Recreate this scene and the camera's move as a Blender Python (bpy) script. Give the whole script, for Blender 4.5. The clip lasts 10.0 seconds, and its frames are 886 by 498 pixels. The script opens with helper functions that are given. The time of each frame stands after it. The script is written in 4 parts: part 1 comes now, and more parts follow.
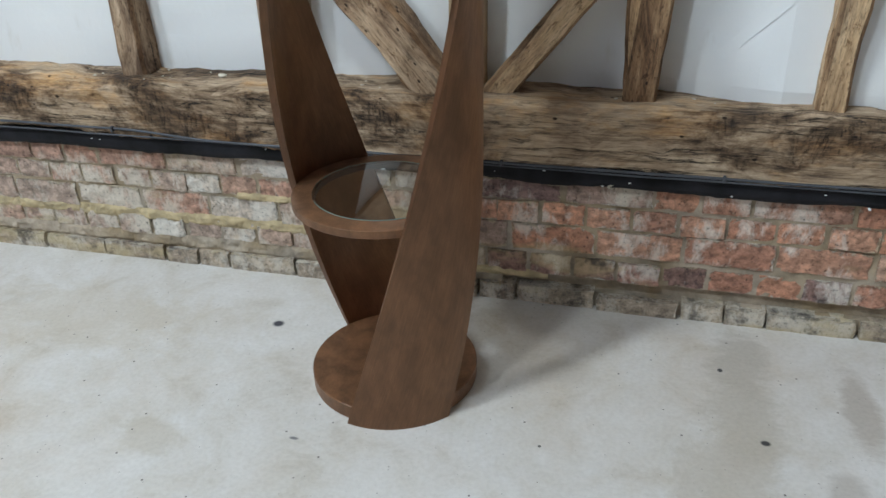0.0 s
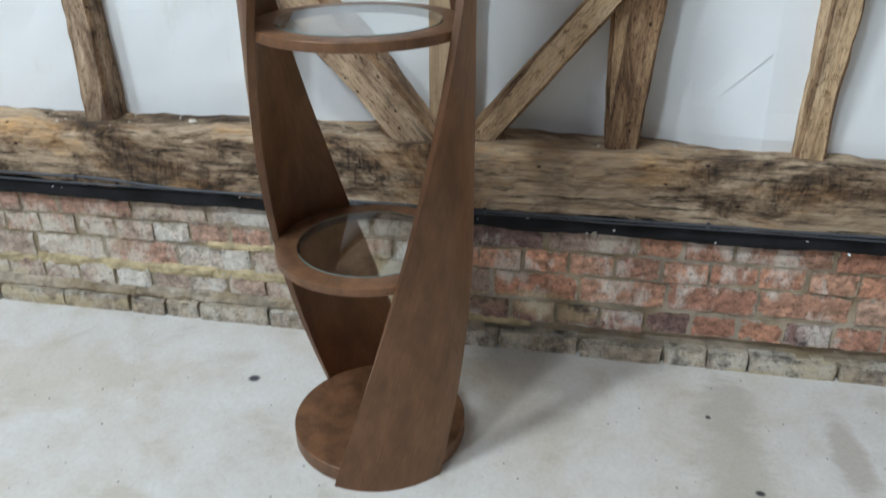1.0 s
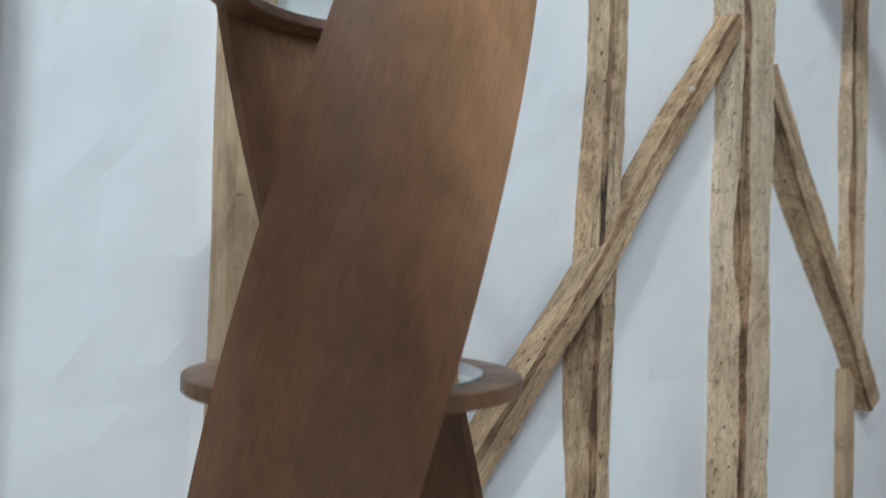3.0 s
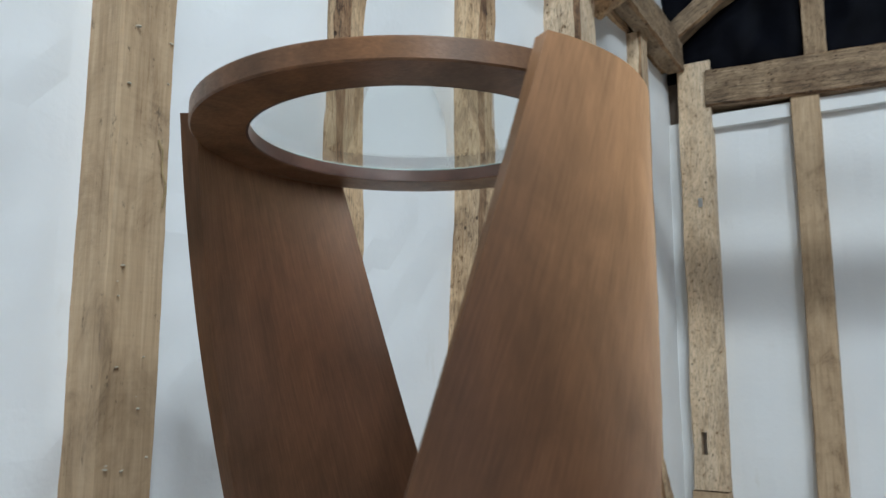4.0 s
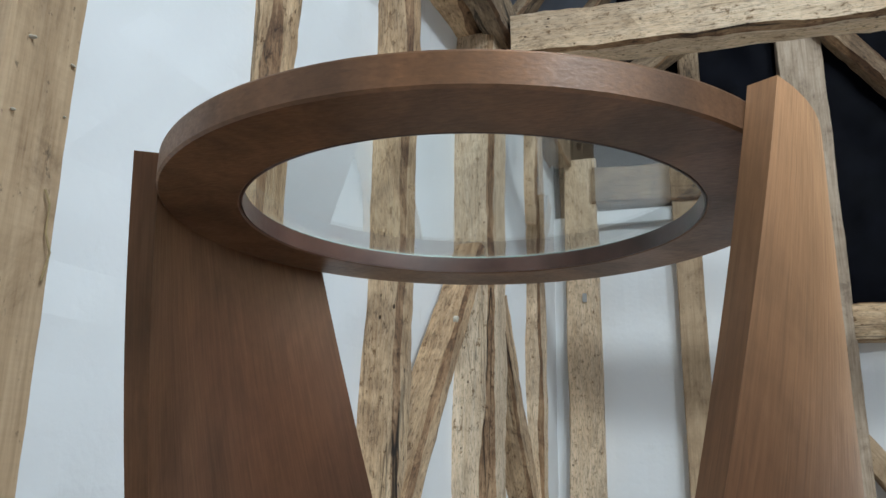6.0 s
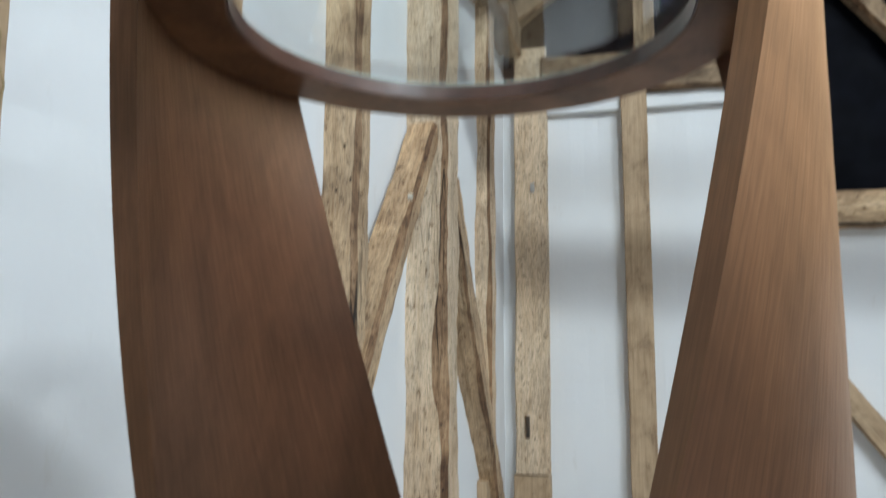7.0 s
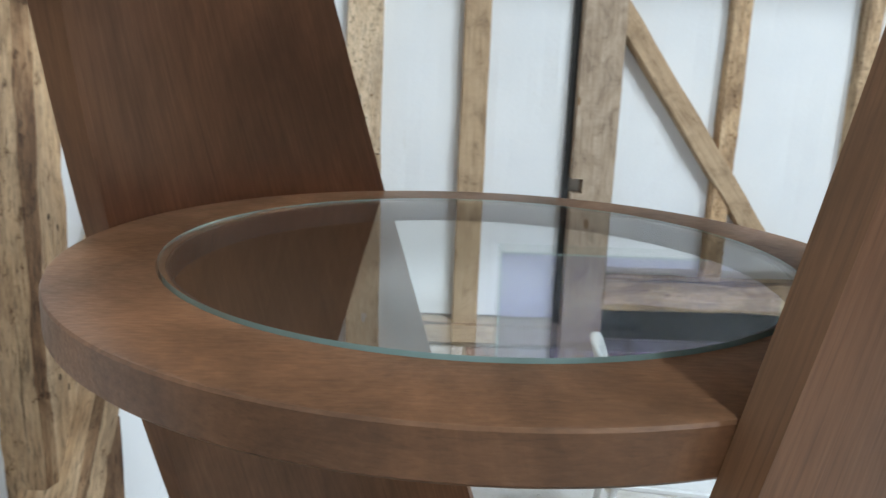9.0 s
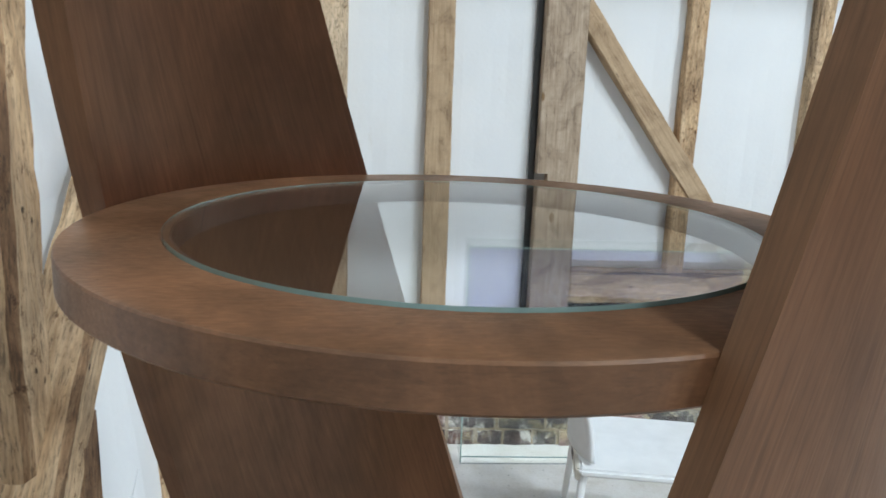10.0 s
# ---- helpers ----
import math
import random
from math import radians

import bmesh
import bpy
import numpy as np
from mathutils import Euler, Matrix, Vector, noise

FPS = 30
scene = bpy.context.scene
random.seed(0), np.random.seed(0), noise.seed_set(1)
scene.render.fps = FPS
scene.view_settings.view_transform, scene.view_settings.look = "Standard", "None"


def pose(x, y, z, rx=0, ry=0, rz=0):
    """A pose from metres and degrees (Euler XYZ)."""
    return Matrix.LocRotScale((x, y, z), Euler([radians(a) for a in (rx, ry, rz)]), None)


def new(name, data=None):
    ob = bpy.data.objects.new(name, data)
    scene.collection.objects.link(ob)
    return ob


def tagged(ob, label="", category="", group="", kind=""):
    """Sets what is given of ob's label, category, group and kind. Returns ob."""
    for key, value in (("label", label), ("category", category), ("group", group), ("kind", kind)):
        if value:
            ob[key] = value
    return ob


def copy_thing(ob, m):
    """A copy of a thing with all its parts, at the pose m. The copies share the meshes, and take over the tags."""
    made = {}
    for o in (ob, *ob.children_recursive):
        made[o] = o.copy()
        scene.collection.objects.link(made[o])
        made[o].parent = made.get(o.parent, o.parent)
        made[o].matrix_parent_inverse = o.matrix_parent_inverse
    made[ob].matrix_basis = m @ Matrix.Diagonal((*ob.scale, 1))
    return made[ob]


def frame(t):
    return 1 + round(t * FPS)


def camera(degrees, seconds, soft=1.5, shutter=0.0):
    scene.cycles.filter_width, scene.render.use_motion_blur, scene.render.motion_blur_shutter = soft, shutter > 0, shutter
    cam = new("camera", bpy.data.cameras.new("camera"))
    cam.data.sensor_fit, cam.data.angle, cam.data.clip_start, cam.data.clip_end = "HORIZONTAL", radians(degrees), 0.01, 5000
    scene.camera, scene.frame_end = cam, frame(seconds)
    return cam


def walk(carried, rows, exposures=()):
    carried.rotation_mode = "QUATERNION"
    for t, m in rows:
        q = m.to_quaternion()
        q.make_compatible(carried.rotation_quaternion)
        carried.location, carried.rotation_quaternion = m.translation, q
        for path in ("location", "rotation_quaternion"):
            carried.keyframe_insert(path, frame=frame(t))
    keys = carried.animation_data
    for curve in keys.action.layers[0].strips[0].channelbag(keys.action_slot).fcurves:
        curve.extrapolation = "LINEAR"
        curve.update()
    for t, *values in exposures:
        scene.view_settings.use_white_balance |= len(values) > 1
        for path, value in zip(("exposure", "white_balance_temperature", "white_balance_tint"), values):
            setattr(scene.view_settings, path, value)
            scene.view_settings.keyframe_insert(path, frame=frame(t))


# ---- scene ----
cam = camera(59.73, 10.0, 1.5, 0.3)
ROWS = [
    (0.0, 0.5284, -1.4836, 1.2112, 61.17, 1.38, 14.19),
    (0.5, 0.5019, -1.4719, 1.2237, 60.61, 0.93, 12.46),
    (1.0, 0.4264, -1.4411, 1.2433, 63.15, 0.31, 10.40),
    (1.5, 0.2434, -1.3127, 1.3042, 70.69, 0.63, 4.01),
    (2.0, -0.0336, -1.1856, 1.4483, 79.38, -0.57, -8.58),
    (2.5, -0.3353, -1.0423, 1.5410, 85.61, -1.79, -24.69),
    (3.0, -0.5093, -0.8155, 1.5857, 91.10, -1.44, -38.24),
    (3.2, -0.5409, -0.7193, 1.6184, 93.10, -1.10, -43.32),
    (4.3, -0.6066, -0.2994, 1.7111, 100.30, 0.19, -63.05),
    (4.5, -0.5789, -0.2504, 1.7143, 101.20, 0.25, -64.74),
    (5.0, -0.5030, -0.1851, 1.7464, 102.66, 0.15, -67.62),
    (5.5, -0.4868, -0.1594, 1.7634, 104.32, -0.15, -69.95),
    (6.8, -0.4937, -0.1216, 1.7362, 101.68, -0.37, -75.78),
    (7.0, -0.4890, -0.1120, 1.6934, 97.79, -0.13, -75.79),
    (7.5, -0.4797, -0.0911, 1.5885, 88.19, 0.12, -76.02),
    (8.0, -0.4728, -0.0783, 1.5595, 82.07, -0.50, -76.92),
    (8.5, -0.4448, -0.0443, 1.5452, 78.87, -1.55, -79.83),
    (9.0, -0.3935, 0.0233, 1.5430, 77.01, -2.18, -90.14),
    (9.5, -0.4011, 0.0364, 1.5438, 76.50, -2.51, -95.34),
    (10.0, -0.4158, 0.0371, 1.5336, 77.01, -1.96, -92.91),
]
walk(cam, [(t, pose(x, y, z, rx, ry, rz)) for t, x, y, z, rx, ry, rz in ROWS],
     [(0.0, -0.04, 6550, 10), (1.0, 0.08, 6500, 10), (1.5, 0.20, 6450, 10), (2.0, 0.02, 6350, 10), (3.0, -0.32, 6350, 10), (4.5, -0.40, 6500, 10), (5.5, -0.37, 6450, 10), (7.0, -0.18, 6500, 10), (8.0, 0.20, 6450, 10), (9.0, 0.16, 6450, 10), (10.0, 0.16, 6500, 10)])

# ---- world and lamps ----
world = bpy.data.worlds.new("barn_air")
scene.world = world
world.use_nodes = True
world.node_tree.nodes["Background"].inputs[0].default_value = (0.75, 0.85, 1.0, 1)
world.node_tree.nodes["Background"].inputs[1].default_value = 0.03
scene.view_settings.exposure = 0.0


def bulb(name, place, radius, power, color):
    data = bpy.data.lights.new(name, "POINT")
    data.shadow_soft_size, data.energy, data.color = radius, power, color
    ob = new(name, data)
    ob.location = place
    return ob


# lamps high under the roof, the last of them an added fill
COOL = (0.80, 0.925, 1.0)
bulb("barn_or_fill_lamp", (-1.35, -1.47, 5.30), 0.15, 390, COOL)
bulb("barn_or_fill_lamp", (-1.50, -3.60, 5.30), 0.28, 470, COOL)
bulb("barn_or_fill_lamp", (-1.55, -5.60, 5.20), 0.30, 280, COOL)
# added fill without a known source: lifts the stand's wall shadow, brightens its boards
bulb("barn_or_fill_lamp", (-3.85, -4.30, 5.30), 0.30, 580, COOL)



# ---- materials ----
def material(name, rough=0.6, metal=0.0):
    m = bpy.data.materials.new(name)
    m.use_nodes = True
    nt = m.node_tree
    b = nt.nodes["Principled BSDF"]
    b.inputs["Roughness"].default_value, b.inputs["Metallic"].default_value = rough, metal
    return m, nt, b


def node(nt, kind, **values):
    n = nt.nodes.new(kind)
    for key, v in values.items():
        n.inputs[key.replace("_", " ")].default_value = v
    return n


def coords(nt, space="Object", scale=(1, 1, 1), shift=True):
    c = nt.nodes.new("ShaderNodeTexCoord")
    mp = nt.nodes.new("ShaderNodeMapping")
    mp.inputs["Scale"].default_value = scale
    nt.links.new(c.outputs[space], mp.inputs["Vector"])
    if shift:
        info = nt.nodes.new("ShaderNodeObjectInfo")
        mul = nt.nodes.new("ShaderNodeMath")
        mul.operation = "MULTIPLY"
        mul.inputs[1].default_value = 37.0
        nt.links.new(info.outputs["Random"], mul.inputs[0])
        nt.links.new(mul.outputs[0], mp.inputs["Location"])
    return mp.outputs["Vector"]


def world_coords(nt, scale=(1, 1, 1)):
    c = nt.nodes.new("ShaderNodeNewGeometry")
    mp = nt.nodes.new("ShaderNodeMapping")
    mp.inputs["Scale"].default_value = scale
    nt.links.new(c.outputs["Position"], mp.inputs["Vector"])
    return mp.outputs["Vector"]


def noise_tex(nt, vec, scale, detail=4.0, rough=0.55, distort=0.0):
    n = node(nt, "ShaderNodeTexNoise", Scale=scale, Detail=detail, Roughness=rough, Distortion=distort)
    nt.links.new(vec, n.inputs["Vector"])
    return n.outputs["Fac"]


def ramp(nt, fac, stops):
    r = nt.nodes.new("ShaderNodeValToRGB")
    el = r.color_ramp.elements
    while len(el) < len(stops):
        el.new(0.5)
    for e, (p, c) in zip(el, stops):
        e.position, e.color = p, (*c, 1) if len(c) == 3 else c
    nt.links.new(fac, r.inputs["Fac"])
    return r.outputs["Color"]


def grey(v):
    return (v, v, v)


def mix(nt, fac, a, b, kind="MIX"):
    n = nt.nodes.new("ShaderNodeMix")
    n.data_type, n.blend_type = "RGBA", kind
    for sock, v in ((n.inputs[0], fac), (n.inputs[6], a), (n.inputs[7], b)):
        if isinstance(v, (int, float)):
            sock.default_value = v
        elif isinstance(v, tuple):
            sock.default_value = (*v, 1)
        else:
            nt.links.new(v, sock)
    return n.outputs[2]


def bump(nt, b, height, strength=0.3, distance=0.01):
    n = node(nt, "ShaderNodeBump", Strength=strength, Distance=distance)
    nt.links.new(height, n.inputs["Height"])
    nt.links.new(n.outputs["Normal"], b.inputs["Normal"])
    return n


def dots(nt, vec, scale, radius, share):
    """1 inside scattered small round marks, 0 elsewhere."""
    n = node(nt, "ShaderNodeTexVoronoi", Scale=scale)
    nt.links.new(vec, n.inputs["Vector"])
    near = ramp(nt, n.outputs["Distance"], [(radius * 0.7, grey(1.0)), (radius, grey(0.0))])
    sep = nt.nodes.new("ShaderNodeSeparateColor")
    nt.links.new(n.outputs["Color"], sep.inputs[0])
    pick = ramp(nt, sep.outputs[0], [(share, grey(1.0)), (share + 0.01, grey(0.0))])
    return mix(nt, 1.0, near, pick, "MULTIPLY")


def aged_oak(name, dark, mid, pale, stain=0.5, crack=0.8, holes=0.25):
    """Weathered oak; the grain runs along local z."""
    m, nt, b = material(name, 0.85)
    grain = noise_tex(nt, coords(nt, scale=(1, 1, 0.06)), 120, 6, 0.7, 0.5)
    streak = noise_tex(nt, coords(nt, scale=(1, 1, 0.1)), 22, 5, 0.65, 0.9)
    blot = noise_tex(nt, coords(nt, scale=(1, 1, 0.45)), 6, 8, 0.72, 1.0)
    tint = noise_tex(nt, coords(nt, scale=(1, 1, 0.3)), 3.5, 3)
    col = ramp(nt, mix(nt, 0.45, grain, streak), [(0.33, dark), (0.46, mid), (0.62, pale)])
    col = mix(nt, 1.0, col, ramp(nt, blot, [(0.41, (1 - 0.93 * stain, 1 - stain, 1 - 1.04 * stain)), (0.49, (1 - 0.44 * stain, 1 - 0.5 * stain, 1 - 0.54 * stain)), (0.58, grey(1.0))]), "MULTIPLY")
    col = mix(nt, 1.0, col, ramp(nt, tint, [(0.35, (1.05, 0.975, 0.895)), (0.65, (0.99, 1.0, 1.015))]), "MULTIPLY")
    split = noise_tex(nt, coords(nt, scale=(1, 1, 0.05)), 17, 3, 0.5, 0.5)
    gap = ramp(nt, split, [(0.375, grey(1.0)), (0.39, grey(1 - crack)), (0.40, grey(1 - crack)), (0.415, grey(1.0))])
    where = ramp(nt, tint, [(0.45, grey(0.0)), (0.56, grey(1.0))])
    gap = mix(nt, where, (1.0, 1.0, 1.0), gap)
    col = mix(nt, 1.0, col, gap, "MULTIPLY")
    shake = noise_tex(nt, coords(nt, scale=(1, 1, 0.045)), 46, 4, 0.6, 0.8)
    shake = ramp(nt, shake, [(0.462, grey(1.0)), (0.472, grey(1 - 0.75 * crack)), (0.480, grey(1 - 0.75 * crack)), (0.490, grey(1.0))])
    col = mix(nt, 1.0, col, mix(nt, ramp(nt, blot, [(0.44, grey(0.75)), (0.56, grey(0.0))]), (1.0, 1.0, 1.0), shake), "MULTIPLY")
    pores = noise_tex(nt, coords(nt, scale=(1, 1, 0.14)), 300, 3, 0.65)
    col = mix(nt, 1.0, col, ramp(nt, pores, [(0.34, grey(0.50)), (0.45, grey(1.0)), (0.64, grey(1.16))]), "MULTIPLY")
    chips = noise_tex(nt, coords(nt, scale=(1, 1, 0.6)), 60, 5, 0.75)
    col = mix(nt, 1.0, col, ramp(nt, chips, [(0.35, (0.36, 0.29, 0.22)), (0.43, grey(1.0))]), "MULTIPLY")
    worm = mix(nt, dots(nt, coords(nt, scale=(1, 1, 0.6)), 44, 0.16, holes), (1.0, 1.0, 1.0), (0.16, 0.13, 0.11))
    col = mix(nt, 1.0, col, worm, "MULTIPLY")
    nt.links.new(col, b.inputs["Base Color"])
    h = mix(nt, 0.5, mix(nt, 0.5, grain, streak), mix(nt, 1.0, gap, worm, "MULTIPLY"))
    bump(nt, b, h, 0.9, 0.008)
    return m




def sill_oak():
    """Old dry sill: fine checked grain along local z, black damp patches, short checks across it and pale dust."""
    m, nt, b = material("old_sill_oak", 0.9)
    grain = noise_tex(nt, coords(nt, scale=(1, 1, 0.05)), 170, 6, 0.75, 0.3)
    fibre = noise_tex(nt, coords(nt, scale=(1, 1, 0.09)), 42, 6, 0.72, 0.35)
    col = ramp(nt, mix(nt, 0.5, grain, fibre), [(0.35, (0.08, 0.053, 0.035)), (0.43, (0.27, 0.186, 0.118)), (0.53, (0.47, 0.345, 0.232)), (0.65, (0.61, 0.48, 0.345))])
    wide = noise_tex(nt, coords(nt, scale=(1, 1, 0.55)), 3.6, 8, 0.74, 0.5)
    col = mix(nt, 1.0, col, ramp(nt, wide, [(0.38, (0.12, 0.095, 0.08)), (0.45, (0.44, 0.385, 0.335)), (0.53, (1.0, 1.0, 1.0)), (0.68, (1.16, 1.12, 1.02))]), "MULTIPLY")
    rust = noise_tex(nt, coords(nt, scale=(1, 1, 0.4)), 7, 5, 0.7)
    col = mix(nt, 1.0, col, ramp(nt, rust, [(0.52, grey(1.0)), (0.66, (1.12, 0.90, 0.62))]), "MULTIPLY")
    check = noise_tex(nt, coords(nt, scale=(1, 1, 0.04)), 30, 5, 0.65, 0.5)
    slit = ramp(nt, check, [(0.466, grey(1.0)), (0.478, grey(0.10)), (0.488, grey(0.10)), (0.500, grey(1.0))])
    slit = mix(nt, ramp(nt, rust, [(0.44, grey(1.0)), (0.56, grey(0.0))]), (1.0, 1.0, 1.0), slit)
    cross = noise_tex(nt, coords(nt, scale=(0.18, 0.18, 1)), 26, 6, 0.75, 0.8)
    nick = ramp(nt, cross, [(0.474, grey(1.0)), (0.488, grey(0.22)), (0.496, grey(0.22)), (0.51, grey(1.0))])
    nick = mix(nt, ramp(nt, wide, [(0.42, grey(0.9)), (0.48, grey(0.0))]), (1.0, 1.0, 1.0), nick)
    cracks = mix(nt, 1.0, slit, nick, "MULTIPLY")
    worm = mix(nt, dots(nt, coords(nt, scale=(1, 1, 0.6)), 40, 0.17, 0.2), (1.0, 1.0, 1.0), (0.13, 0.10, 0.08))
    cracks = mix(nt, 1.0, cracks, worm, "MULTIPLY")
    col = mix(nt, 1.0, col, cracks, "MULTIPLY")
    nt.links.new(col, b.inputs["Base Color"])
    bump(nt, b, mix(nt, 0.5, mix(nt, 0.5, grain, fibre), mix(nt, 0.5, cracks, wide)), 1.0, 0.016)
    return m


OAK_DARK = sill_oak()
OAK_STUD = aged_oak("oak_stud", (0.30, 0.190, 0.104), (0.505, 0.355, 0.212), (0.63, 0.475, 0.312), 0.46, 0.5, 0.16)
OAK_PALE = aged_oak("oak_pale", (0.45, 0.325, 0.205), (0.605, 0.465, 0.318), (0.69, 0.565, 0.420), 0.30, 0.25, 0.16)
OAK_BRACE = aged_oak("oak_brace", (0.15, 0.095, 0.058), (0.35, 0.245, 0.158), (0.53, 0.405, 0.285), 0.78, 0.85, 0.35)
OAK_ROOF = aged_oak("oak_roof", (0.12, 0.08, 0.05), (0.26, 0.185, 0.115), (0.40, 0.30, 0.20), 0.5)
BARK = aged_oak("bark_edge", (0.08, 0.046, 0.026), (0.25, 0.148, 0.078), (0.43, 0.290, 0.170), 0.74, 0.9, 0.3)


def new_oak(name, low, mid, high):
    """Sawn oak: straight grain along local z, faint saw marks across it, a few knots and grey smudges."""
    m, nt, b = material(name, 0.7)
    grain = noise_tex(nt, coords(nt, scale=(1, 1, 0.03)), 150, 5, 0.65, 0.4)
    ring = noise_tex(nt, coords(nt, scale=(1, 1, 0.09)), 26, 4, 0.6, 1.6)
    saw = noise_tex(nt, coords(nt, scale=(0.06, 0.06, 1)), 190, 3, 0.6)
    blot = noise_tex(nt, coords(nt, scale=(1, 1, 0.6)), 13, 6, 0.7, 0.6)
    speck = noise_tex(nt, coords(nt, scale=(1, 1, 0.5)), 70, 4, 0.7)
    col = ramp(nt, mix(nt, 0.4, grain, ring), [(0.36, low), (0.48, mid), (0.62, high)])
    col = mix(nt, 1.0, col, ramp(nt, saw, [(0.35, grey(0.96)), (0.60, grey(1.02))]), "MULTIPLY")
    col = mix(nt, 1.0, col, ramp(nt, blot, [(0.33, (0.56, 0.53, 0.51)), (0.43, (0.84, 0.82, 0.80)), (0.54, grey(1.0))]), "MULTIPLY")
    col = mix(nt, 1.0, col, ramp(nt, speck, [(0.30, grey(0.45)), (0.37, grey(1.0))]), "MULTIPLY")
    col = mix(nt, dots(nt, coords(nt, scale=(1, 1, 0.55)), 6.5, 0.09, 0.7), col, (0.20, 0.115, 0.05))
    nt.links.new(col, b.inputs["Base Color"])
    bump(nt, b, mix(nt, 0.35, grain, saw), 0.4, 0.004)
    return m


OAK_NEW = new_oak("sawn_oak", (0.345, 0.230, 0.132), (0.44, 0.305, 0.182), (0.51, 0.368, 0.232))
OAK_SMOOTH = new_oak("planed_grey_oak", (0.42, 0.332, 0.252), (0.475, 0.382, 0.295), (0.535, 0.437, 0.342))
OAK_GREY = new_oak("greyed_oak", (0.27, 0.195, 0.13), (0.40, 0.30, 0.21), (0.49, 0.385, 0.285))


def plaster():
    m, nt, b = material("lime_white_plaster", 0.9)
    v = world_coords(nt)
    soft = noise_tex(nt, v, 1.6, 3)
    fine = noise_tex(nt, v, 60, 5)
    wave = noise_tex(nt, v, 6, 3)
    col = ramp(nt, soft, [(0.3, (0.72, 0.73, 0.735)), (0.7, (0.79, 0.795, 0.79))])
    dust = noise_tex(nt, world_coords(nt, (1, 1, 0.35)), 11, 5, 0.7)
    col = mix(nt, ramp(nt, dust, [(0.62, grey(0.0)), (0.75, grey(0.35))]), col, (0.60, 0.57, 0.51))
    nt.links.new(col, b.inputs["Base Color"])
    bump(nt, b, mix(nt, 0.25, wave, fine), 0.3, 0.012)
    return m


PLASTER = plaster()


def patch(nt, v, centre, half, ragged, wobble):
    """A soft-edged patch of stain at centre on the floor, 1 inside; ragged is a noise that breaks up its edge."""
    mp = nt.nodes.new("ShaderNodeMapping")
    mp.inputs["Scale"].default_value = (1 / half[0], 1 / half[1], 0)
    mp.inputs["Location"].default_value = (-centre[0] / half[0], -centre[1] / half[1], 0)
    nt.links.new(v, mp.inputs["Vector"])
    ln = nt.nodes.new("ShaderNodeVectorMath")
    ln.operation = "LENGTH"
    nt.links.new(mp.outputs["Vector"], ln.inputs[0])
    add = nt.nodes.new("ShaderNodeMath")
    add.operation = "MULTIPLY_ADD"
    nt.links.new(ragged, add.inputs[0])
    add.inputs[1].default_value = wobble
    sub = nt.nodes.new("ShaderNodeMath")
    sub.operation = "SUBTRACT"
    sub.inputs[1].default_value = wobble * 0.5
    nt.links.new(ln.outputs["Value"], sub.inputs[0])
    nt.links.new(sub.outputs[0], add.inputs[2])
    return ramp(nt, add.outputs[0], [(0.55, grey(1.0)), (0.98, grey(0.0))])


